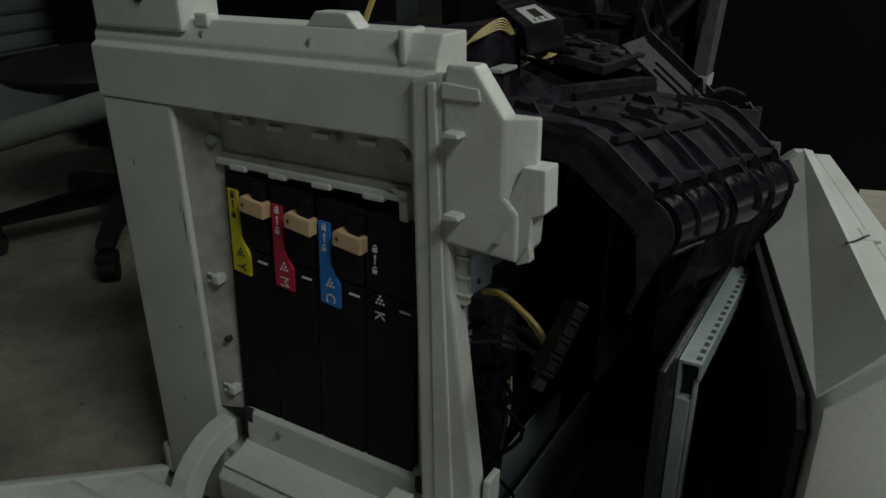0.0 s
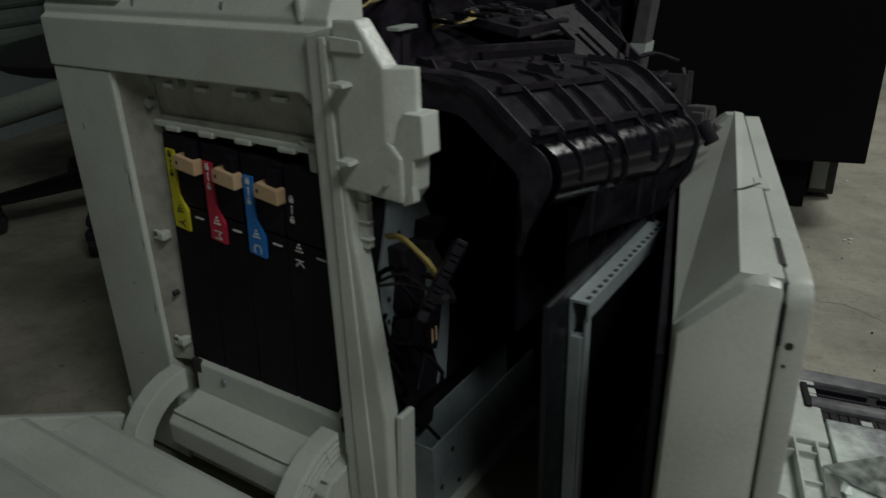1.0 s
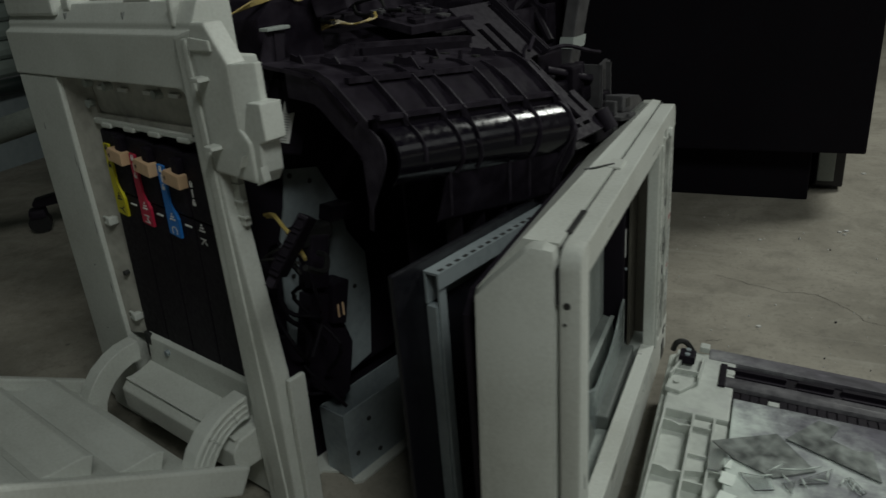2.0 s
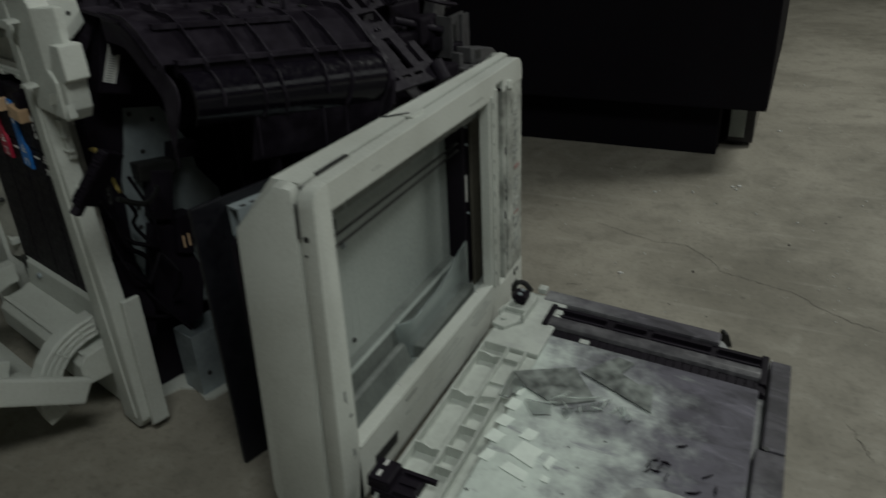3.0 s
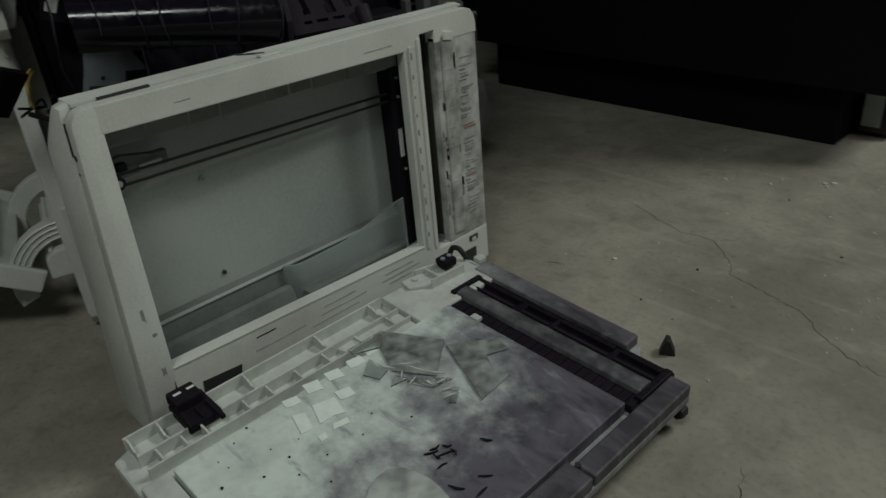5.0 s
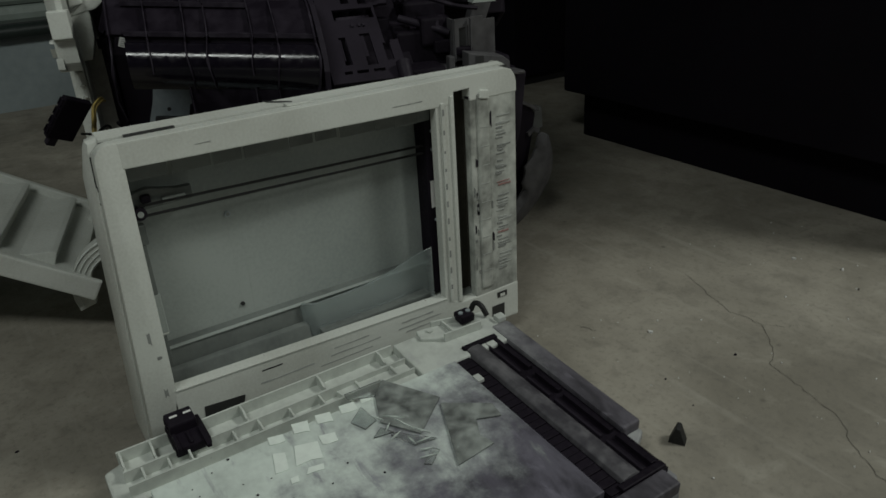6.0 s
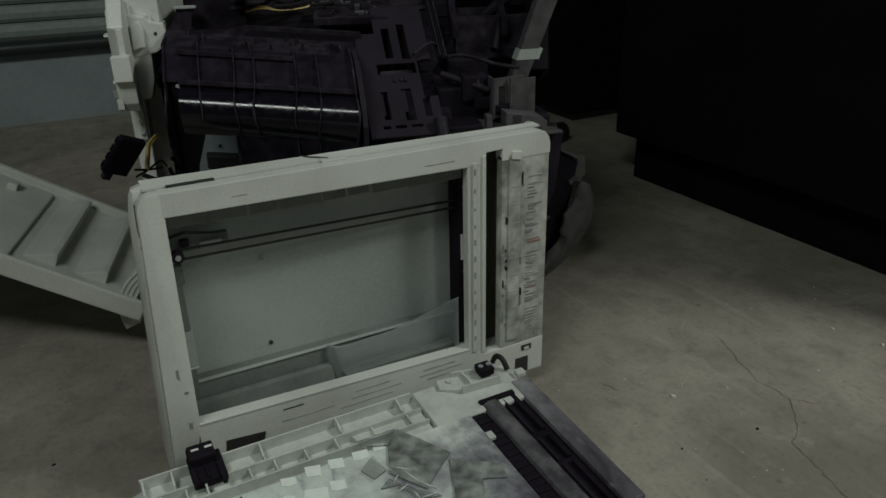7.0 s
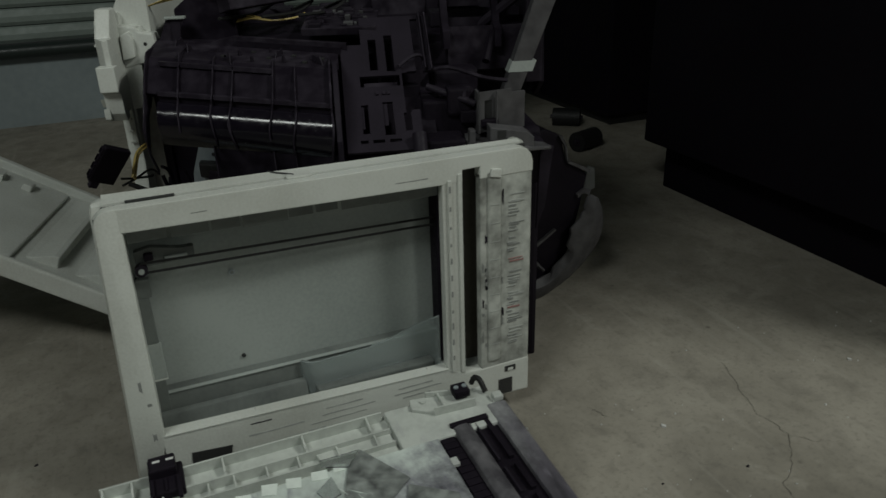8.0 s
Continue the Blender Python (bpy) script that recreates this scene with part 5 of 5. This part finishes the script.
def document_lid():
    """x away from the hinges, y along them, z up."""
    W, L = 0.455, 0.62
    out = [(0.012, 0.03), (0.024, 0.0), (W - 0.02, 0.0), (W, 0.02), (W, L - 0.05), (W - 0.02, L - 0.03), (W - 0.085, L - 0.03), (W - 0.10, L - 0.004), (0.02, L), (0.0, L - 0.02)]
    base = part("lid_shell", prism(out, "z", -0.034, -0.018, 0.004), LID_WHITE, lid, "off-white lid shell, soiled with powder")
    part("feeder_body", prism([(0.06, 0.05), (0.36, 0.05), (0.36, 0.54), (0.06, 0.54)], "z", -0.074, -0.03, 0.01), CHARCOAL, lid)
    part("pad", box(0.104, 0.040, -0.02, 0.414, 0.484, 0.0, 0.002), PAD, lid, "white foam-backed pad with dark toner smears")
    # hinge side: open ribbed compartments
    for x in (0.014, 0.054, 0.082):
        part("long_rib", box(x, 0.02, -0.02, x + 0.003, 0.425, 0.0), LID_WHITE, base)
    for y in (0.022, 0.060, 0.182, 0.298, 0.398):
        part("cross_rib", prism([(0.016, -0.02), (0.016, -0.001), (0.028, -0.001), (0.040, -0.006), (0.048, -0.003), (0.055, -0.003), (0.055, -0.02)], "y", y, y + 0.0028), LID_WHITE, base)
    for k, y in enumerate((0.040, 0.072, 0.098, 0.157, 0.192, 0.237, 0.282, 0.340, 0.398)):
        part("cross_rib", box(0.056, y, -0.02, 0.084, y + 0.0026, -0.002 - 0.002 * (k % 2)), LID_WHITE, base)
    part("rib_step", prism([(0.056, 0.31), (0.102, 0.322), (0.102, 0.425), (0.056, 0.425)], "z", -0.02, -0.009, 0.001), LID_WHITE, base)
    part("hinge_deck", box(0.012, 0.43, -0.02, 0.102, L - 0.02, -0.004, 0.003), LID_WHITE, base)
    part("near_strip", box(0.10, 0.002, -0.02, W - 0.04, 0.036, -0.002, 0.003), LID_WHITE, base)
    part("outer_strip", box(0.418, 0.02, -0.02, W, 0.36, -0.001, 0.003), SIDE_DUST, base)
    part("outer_strip", box(0.4262, 0.364, -0.02, W, L - 0.05, -0.002, 0.003), SIDE_DUST, base)
    part("strip_hole", rod((0.431, 0.363, -0.003), (0.431, 0.363, 0.0), 0.004, 10), PRINT_DARK, base)
    part("side_plate", prism([(0.06, 0.585), (0.35, 0.582), (0.35, L - 0.006), (0.06, L - 0.002)], "z", -0.02, -0.002, 0.004), SIDE_DUST, base, "dark side plate dusted with pale powder")
    # reading strip: comb, roller bar and slots
    strip = part("reading_strip", box(0.084, 0.488, -0.02, 0.424, 0.584, -0.010), BLACK, lid, "black reading strip with roller guide")
    for k in range(26):
        part("comb_tooth", box(0.088 + k * 0.0128, 0.489, -0.011, 0.0995 + k * 0.0128, 0.511, -0.0065 - 0.0006 * (k % 2), 0.0006), BLACK, strip)
    bar = bmesh.new()
    prism([(0.513, -0.008), (0.516, -0.002), (0.524, 0.001), (0.536, 0.001), (0.543, -0.003), (0.545, -0.008)], "x", 0.090, 0.414, 0.001, bm=bar)
    part("guide_bar", bar, WORN_BAR, strip, "worn shiny guide bar", smooth=True)
    for x0, x1 in ((0.09, 0.175), (0.19, 0.24), (0.25, 0.34), (0.35, 0.412)):
        part("slot_lip", box(x0, 0.566, -0.012, x1, 0.574, -0.003, 0.001), BLACK, strip)
        part("slot_lip", box(x0, 0.549, -0.012, x1, 0.553, -0.004, 0.001), CHARCOAL, strip)
    part("slot_end", box(0.413, 0.505, -0.012, 0.424, 0.58, -0.003, 0.002), BLACK, strip)
    part("slot_end", box(0.080, 0.512, -0.012, 0.090, 0.575, 0.0, 0.002), BLACK, strip)
    part("white_tab", box(0.15, 0.482, -0.004, 0.165, 0.493, 0.002, 0.001), LID_WHITE, strip)
    # hinges
    h = part("hinge_block", box(0.004, 0.084, -0.01, 0.060, 0.130, 0.004, 0.003), BLACK, lid, "black plastic hinge block")
    part("hinge_cap", box(0.0, 0.086, 0.002, 0.030, 0.122, 0.019, 0.003), BLACK, h)
    part("hinge_fin", box(0.034, 0.086, 0.002, 0.066, 0.091, 0.010, 0.001), BLACK, h)
    part("hinge_fin", box(0.034, 0.120, 0.002, 0.076, 0.126, 0.008, 0.001), BLACK, h)
    part("hinge_fin", box(0.034, 0.104, 0.002, 0.058, 0.108, 0.007, 0.001), BLACK, h)
    for k in range(5):
        part("hinge_slit", box(0.004 + k * 0.005, 0.0852, 0.006, 0.0055 + k * 0.005, 0.0865, 0.016), CHARCOAL, h)
    # two slots on the cap in white, painting the highlights they catch
    for y in (0.092, 0.110):
        part("hinge_slit", box(0.010, y, 0.0188, 0.014, y + 0.010, 0.0194), PRINT_WHITE, h)
    h2 = part("hinge_bracket", prism([(0.008, 0.475), (0.012, 0.52), (0.03, 0.565), (0.052, 0.565), (0.05, 0.5), (0.03, 0.47)], "z", -0.006, 0.002, 0.002), LID_WHITE, lid, "pale hinge bracket")
    for a, b2 in (((0.010, 0.50), (0.028, 0.572)), ((0.050, 0.50), (0.053, 0.568))):
        part("bracket_rib", prism([(a[0], a[1]), (a[0] + 0.003, a[1]), (b2[0] + 0.003, b2[1]), (b2[0], b2[1])], "z", -0.004, 0.012, 0.0008), LID_WHITE, h2)
    part("bracket_rib", box(0.012, 0.517, 0.0, 0.052, 0.520, 0.010, 0.0008), LID_WHITE, h2)
    part("bracket_knob", rod((0.022, 0.492, 0.0), (0.022, 0.492, 0.005), 0.0045, 14), LID_WHITE, h2)
    part("hinge_cap", box(0.018, 0.540, 0.006, 0.042, 0.566, 0.020, 0.003), BLACK, h2)
    for y in (0.544, 0.558):
        part("hinge_pin", rod((0.03, y + 0.002, 0.019), (0.03, y + 0.002, 0.022), 0.004, 10), STEEL, h2)
    part("lead", sweep([(0.005, 0.585, 0.0), (0.010, 0.588, 0.014), (0.022, 0.592, 0.015), (0.034, 0.596, 0.0)], 0.0046, 8), RUBBER, lid, "black corrugated lead")
    part("latch_hook", prism([(0.438, -0.046), (0.447, -0.034), (0.457, -0.036), (0.459, -0.046), (0.45, -0.054)], "y", 0.553, 0.568, 0.002), RUBBER, lid, "black latch hook")
    part("white_stub", box(0.045, 0.60, -0.004, 0.06, 0.616, 0.006, 0.002), LID_WHITE, base)


document_lid()


def on_lid(x, y, z):
    return lid.matrix_world @ Vector((x - 0.19, y - 0.545, z))


def flat_piece(name, pts, thick, mat, label, category, group, lift=0.0012):
    """A flat shard lying on the pad; its corners given in plan."""
    cx, cy = sum(p[0] for p in pts) / len(pts), sum(p[1] for p in pts) / len(pts)
    ob = finish(name, prism([(p[0] - cx, p[1] - cy) for p in pts], "z", 0.0, thick), mat)
    ob.matrix_world = Matrix.Translation(on_lid(cx, cy, lift)) @ pose(0, 0, 0, 0, 3.9, 0)
    return tagged(ob, label, category, group)


SHARD_DARK = material("sooty_glass", (0.095, 0.10, 0.098), 0.16, dark=(0.36, 0.39, 0.37), grain=60, big=34, bump=0.02, spread=0.8)
SHARDS = "shards on the lid"
for pts in ([(0.274, 0.915), (0.353, 0.962), (0.399, 0.902), (0.350, 0.869), (0.302, 0.888)],
            [(0.364, 0.956), (0.405, 1.014), (0.431, 1.009), (0.418, 0.977), (0.445, 0.963), (0.467, 0.969), (0.473, 0.910)]):
    flat_piece("glass_shard", pts, 0.002, SHARD_DARK, "sooty broken glass shard on the pad", "glass shard", SHARDS)
for k, pts in enumerate(([(0.273, 0.855), (0.273, 0.914), (0.300, 0.889), (0.286, 0.855)],
                         [(0.360, 0.864), (0.372, 0.847), (0.377, 0.874)],
                         [(0.380, 0.876), (0.419, 0.914), (0.413, 0.884), (0.380, 0.868)],
                         [(0.43, 0.899), (0.448, 0.876), (0.454, 0.883), (0.438, 0.905)],
                         [(0.310, 0.862), (0.345, 0.866), (0.352, 0.846), (0.330, 0.836)])):
    flat_piece("glass_shard", pts, 0.002, GLASS, "small clear glass shard on the pad", "glass shard", SHARDS, 0.0014 + 0.0002 * k)
SLIVER = material("pale_glass_edge", (0.62, 0.68, 0.64), 0.3, dark=(0.45, 0.5, 0.47), grain=120, big=40, bump=0.02)
for cx, cy, l, a in ((0.352, 0.888, 0.030, 0.9), (0.372, 0.893, 0.034, 0.35), (0.395, 0.905, 0.026, 0.6), (0.385, 0.872, 0.022, 1.9), (0.412, 0.898, 0.020, 1.5), (0.428, 0.892, 0.016, 1.2), (0.365, 0.872, 0.018, 2.3), (0.342, 0.869, 0.02, 0.5), (0.404, 0.885, 0.016, 0.1), (0.440, 0.888, 0.024, 1.3)):
    u, v = math.cos(a), math.sin(a)
    pts = [(cx - u * l / 2, cy - v * l / 2), (cx + v * 0.0011, cy - u * 0.0011), (cx + u * l / 2, cy + v * l / 2), (cx - v * 0.0009, cy + u * 0.0009)]
    flat_piece("glass_sliver", pts, 0.0016, SLIVER, "thin pale glass sliver on the pad", "glass shard", "slivers on the lid", 0.0032)
BRIGHT_PATCH = material("bright_white_patch", (0.80, 0.87, 0.81), 0.5, dark=(0.72, 0.78, 0.73), grain=120, big=40, bump=0.05)
random.seed(21)
# thin bright pieces added on the pad: squarish patches in rows, their sides roughly along the lid
for cx, cy, w, l in ((0.298, 0.848, 0.017, 0.022), (0.297, 0.812, 0.020, 0.024), (0.299, 0.779, 0.020, 0.022), (0.300, 0.744, 0.016, 0.020), (0.345, 0.766, 0.030, 0.030), (0.341, 0.732, 0.030, 0.016), (0.376, 0.763, 0.010, 0.020), (0.337, 0.799, 0.018, 0.020), (0.379, 0.734, 0.010, 0.009), (0.296, 0.878, 0.012, 0.018)):
    pts = [(cx + a * w * 0.5 * random.uniform(0.75, 1.2) + b * 0.12 * l, cy + b * l * 0.5 * random.uniform(0.75, 1.2) - a * 0.12 * w) for a, b in ((-1, -1), (1, -1), (1, 1), (-1, 1))]
    pts.insert(2, (cx + w * 0.5 * random.uniform(0.9, 1.15), cy + random.uniform(-0.3, 0.3) * l))
    flat_piece("white_patch", pts, 0.0006, BRIGHT_PATCH, "bright white patch lying flush on the pad", "flake", "flakes on the lid", 0.0006)
oval = [(0.525 + 0.052 * math.cos(a) * (1 + 0.08 * math.sin(3 * a)), 0.738 + 0.044 * math.sin(a) * (1 + 0.1 * math.cos(2 * a))) for a in [6.283 * k / 18 for k in range(18)]]
flat_piece("pale_sheet", oval, 0.0016, SHEET, "pale oval scrap of sheet with a dark rim", "plastic scrap", "", 0.001)
for k, (cx, cy) in enumerate(((0.487, 0.813), (0.499, 0.806), (0.508, 0.823), (0.514, 0.800), (0.558, 0.823), (0.571, 0.804), (0.522, 0.864), (0.495, 0.826), (0.503, 0.815), (0.49, 0.805), (0.546, 0.79))):
    a = random.uniform(-0.5, 2.0)
    l, w = random.uniform(0.004, 0.010), random.uniform(0.0005, 0.0013)
    kink = random.uniform(-2.5, 2.5)
    pts = [(cx + c * math.cos(a) * l - d * math.sin(a) * w, cy + c * math.sin(a) * l + d * math.cos(a) * w) for c, d in ((-1, -0.3), (-0.3, -1 + 0.6 * kink), (0.2, -1 + kink), (1, 0.4 * kink), (0.95, 0.5 + 0.4 * kink), (0.15, 1 + kink), (-0.35, 0.8 + 0.6 * kink))]
    flat_piece("torn_scrap", pts, 0.0025, CHARCOAL, "torn dark plastic scrap on the pad", "plastic scrap", "scraps on the lid", 0.0008)
specks = bmesh.new()
for cx, cy in ((0.35, 0.68), (0.376, 0.688), (0.299, 0.679), (0.405, 0.721), (0.406, 0.681), (0.38, 0.652), (0.339, 0.631), (0.323, 0.627), (0.42, 0.64), (0.36, 0.61), (0.31, 0.655), (0.44, 0.70), (0.39, 0.80), (0.41, 0.77), (0.43, 0.83), (0.36, 0.712)):
    w = bmesh.new()
    bmesh.ops.create_icosphere(w, subdivisions=1, radius=random.uniform(0.0008, 0.002))
    for v in w.verts:
        v.co = (v.co.x * random.uniform(0.7, 1.6), v.co.y * random.uniform(0.7, 1.6), v.co.z * 0.5)
    merge(specks, w, Matrix.Translation(on_lid(cx, cy, 0.0009)))
tagged(finish("soot_specks", specks, CHARCOAL), "dark specks of powder on the pad", "specks", kind="stuff")

# ---- things standing about ----


def black_cabinet():
    c = thing("black_cabinet", pose(-0.21, 2.128, 0.0), "large matt black cabinet on a low black base", "cabinet")
    part("body", box(-0.467, 0.0, 0.155, 0.744, 0.95, 1.5, 0.006), CABINET, c)
    part("side_runner", box(0.64, 0.165, 0.012, 0.715, 1.05, 0.125, 0.006), BLACK_GLOSS, c)
    part("side_runner", box(-0.44, 0.19, 0.015, -0.36, 1.05, 0.125, 0.006), BLACK_GLOSS, c)
    part("cross_beam", box(-0.45, 0.075, 0.0, 0.625, 0.9, 0.158, 0.004), CABINET, c)
    # pale grey plate painting the sheen on the runner's glossy front
    part("runner_sheen", box(0.648, 0.160, 0.03, 0.69, 0.166, 0.115, 0.002), GREY_IN, c)
    for x in (-0.40, 0.67):
        for y in (0.25, 0.98):
            part("pad_foot", rod((x, y, 0.0), (x, y, 0.02), 0.03, 16), RUBBER, c)
    for x in (-0.40, 0.67):
        part("post", box(x - 0.02, 0.3, 0.12, x + 0.02, 0.9, 0.16), CABINET, c)
    return c


black_cabinet()
far = thing("black_cabinet", pose(-1.82, 2.46, 0.0), "tall matt black cabinet further back in the gloom", "cabinet")
part("body", box(-0.48, 0.0, 0.04, 0.48, 1.2, 1.5, 0.006), CABINET, far)
part("plinth", box(-0.46, 0.03, 0.0, 0.46, 1.15, 0.05), RUBBER, far)


def office_chair():
    c = thing("office_chair", pose(-1.5, 1.74, 0, 0, 0, -62), "black swivel chair on a five-armed base with castors", "chair")
    part("hub", rod((0, 0, 0.07), (0, 0, 0.16), 0.035, 16), BLACK, c)
    part("gas_lift", rod((0, 0, 0.15), (0, 0, 0.42), 0.025, 16), BLACK, c)
    for k in range(5):
        a = radians(72 * k)
        turn = pose(0, 0, 0, 0, 0, 72 * k)
        arm = part("base_arm", prism([(0.02, 0.10), (0.02, 0.15), (0.10, 0.145), (0.35, 0.105), (0.36, 0.09), (0.35, 0.08)], "y", -0.022, 0.022, 0.006, m=turn), CHARCOAL, c)
        cas = part("castor", rod((0.35 * math.cos(a) - 0.02 * math.sin(a), 0.35 * math.sin(a) + 0.02 * math.cos(a), 0.032), (0.35 * math.cos(a) + 0.02 * math.sin(a), 0.35 * math.sin(a) - 0.02 * math.cos(a), 0.032), 0.032, 18), RUBBER, arm)
        part("castor_hood", box(0.325, -0.026, 0.045, 0.375, 0.026, 0.076, 0.01, m=turn), CHARCOAL, cas)
    seat = bmesh.new()
    bmesh.ops.create_uvsphere(seat, u_segments=28, v_segments=14, radius=1.0)
    for v in seat.verts:
        v.co = (v.co.x * 0.27, v.co.y * 0.26, 0.47 + (v.co.z * 0.055 if v.co.z > 0 else v.co.z * 0.06))
    part("seat", seat, RUBBER, c, "round black padded seat", smooth=True)
    return c


office_chair()
tube = sweep([(-1.62, 1.16, 0.345), (-1.4, 1.274, 0.40), (-1.2, 1.374, 0.458), (-1.05, 1.45, 0.50)], 0.03, 12)
tagged(finish("chair_arm", tube, ARM_GREY, smooth=True), "grey-green padded arm of the swivel chair", "chair arm")


def rear_debris():
    d = thing("broken_cover", pose(-0.17, 1.50, 0.0), "curved grey broken cover leaning behind the copier", "broken cover")
    rim = smooth_line([(-0.062, 0.0), (-0.02, 0.004), (0.052, 0.040), (0.103, 0.086), (0.129, 0.130), (0.130, 0.184), (0.113, 0.222)], 3)
    inner = smooth_line([(-0.06, 0.052), (-0.01, 0.066), (0.034, 0.112), (0.040, 0.152), (0.062, 0.185), (0.078, 0.212), (0.088, 0.236)], 3)
    bm = bmesh.new()
    random.seed(9)
    rows = []
    for k, (a, b) in enumerate(zip(rim, inner)):
        torn = random.uniform(-0.006, 0.008)
        ring = []
        for t, x in ((0.0, 0.0), (0.35, 0.016), (0.7, 0.020), (1.0, 0.010)):
            ring.append((x, a.x + (b.x - a.x) * t + (torn if t == 1.0 else 0.0), a.y + (b.y - a.y) * t))
        rows.append([bm.verts.new(p) for p in ring] + [bm.verts.new((p[0] - 0.004, p[1] - 0.002, max(0.0, p[2] - 0.001))) for p in ring[::-1]])
    for r0, r1 in zip(rows, rows[1:]):
        for k in range(8):
            bm.faces.new((r0[k], r0[(k + 1) % 8], r1[(k + 1) % 8], r1[k]))
    bm.faces.new(rows[0])
    bm.faces.new(rows[-1][::-1])
    part("curved_shell", bm, BRACKET, d, "cloudy curved plastic shell with a torn edge", smooth=True)
    part("black_core", prism([(-0.065, 0.0), (-0.02, 0.02), (0.05, 0.10), (0.075, 0.20), (0.090, 0.275), (0.068, 0.297), (0.036, 0.312), (0.020, 0.372), (-0.02, 0.390), (-0.07, 0.38)], "x", -0.11, -0.012, 0.004), BLACK, d)
    # pale strips: torn edges of the core, their highlights put into the colour
    for pts in ([(0.018, 0.374), (0.030, 0.352), (0.037, 0.316), (0.034, 0.314), (0.026, 0.350), (0.012, 0.372)],
                [(0.037, 0.316), (0.070, 0.300), (0.094, 0.288), (0.092, 0.280), (0.066, 0.294), (0.036, 0.310)],
                [(0.062, 0.235), (0.082, 0.246), (0.098, 0.240), (0.094, 0.228), (0.078, 0.236), (0.066, 0.226)],
                [(-0.060, 0.112), (0.012, 0.158), (0.010, 0.163), (-0.062, 0.119)]):
        part("torn_edge_glint", prism(pts, "x", -0.012, -0.005), BRACKET, d)
    part("torn_strip", prism([(0.088, 0.225), (0.100, 0.29), (0.118, 0.282), (0.122, 0.235)], "x", -0.030, -0.024, 0.002), CLEAR_PLASTIC, d)
    part("bright_tatter", sweep([(-0.004, -0.055, 0.075), (0.0, -0.045, 0.095), (0.004, -0.035, 0.085), (0.004, -0.022, 0.072)], 0.004, 6), BRACKET, d)
    return d


rear_debris()


def floor_roller(x, y, rz):
    r = thing("rubber_roller", pose(x, y, 0, 0, 0, rz), "short black rubber roller lying on the floor", "roller", "rollers on the floor")
    part("sleeve", rod((-0.055, 0, 0.036), (0.055, 0, 0.036), 0.036, 28), RUBBER, r, smooth=True)
    part("core_end", rod((-0.0565, 0, 0.036), (0.0565, 0, 0.036), 0.016, 16), CHARCOAL, r)
    part("axle", rod((-0.066, 0, 0.036), (0.066, 0, 0.036), 0.008, 12), CHARCOAL, r)


floor_roller(-1.44, 2.33, 52)
floor_roller(-1.12, 2.215, 110)

tri = finish("plastic_wedge", prism([(-0.016, 0.0), (0.016, 0.0), (0.004, 0.034), (-0.004, 0.036)], "y", -0.012, 0.012, 0.002), RUBBER)
tri.matrix_world = pose(0.541, 1.238, 0, 0, 0, 30) @ Matrix.Scale(0.75, 4)
tagged(tri, "small black plastic wedge on the concrete floor", "plastic wedge")

# crumbs scattered over the concrete
random.seed(33)
crumbs = bmesh.new()
for k in range(420):
    x, y = random.uniform(0.1, 1.6), random.uniform(1.2, 3.2)
    if y > 2.05 and x < 0.6:
        continue
    r = random.uniform(0.0006, 0.0022) * (1.8 if random.random() < 0.06 else 1)
    w = bmesh.new()
    bmesh.ops.create_icosphere(w, subdivisions=1, radius=r)
    for v in w.verts:
        v.co *= random.uniform(0.6, 1.2)
    merge(crumbs, w, Matrix.Translation((x, y, r * 0.4)))
chips = bmesh.new()
for x, y in ((0.46, 1.85), (0.456, 1.484), (0.502, 1.32), (0.629, 1.672), (0.699, 1.812), (0.432, 1.34), (-0.03, 0.45), (0.02, 0.30), (0.10, 0.36)):
    r = random.uniform(0.0012, 0.0028)
    pts = [(x + r * random.uniform(0.5, 1.3) * math.cos(a), y + r * random.uniform(0.5, 1.3) * math.sin(a)) for a in (0.2, 1.4, 2.5, 3.9, 5.2)]
    prism(pts, "z", 0.0, random.uniform(0.001, 0.003), bm=chips)
tagged(finish("floor_chips", chips, CHARCOAL), "dark chips of plastic on the concrete", "chips", kind="stuff")
pale = bmesh.new()
for x, y in ((0.485, 1.97), (0.32, 1.429), (0.307, 1.878), (0.572, 2.469), (0.50, 1.98), (0.495, 1.955)):
    r = random.uniform(0.004, 0.007)
    prism([(x - r, y), (x, y - 0.6 * r), (x + r, y + 0.2 * r), (x + 0.2 * r, y + 0.8 * r)], "z", 0.0, 0.003, bm=pale)
tagged(finish("pale_chips", pale, PAPER), "pale paper crumbs on the concrete", "crumbs", kind="stuff")
tagged(finish("floor_crumbs", crumbs, PAPER), "pale crumbs and grit on the concrete", "grit", kind="stuff")
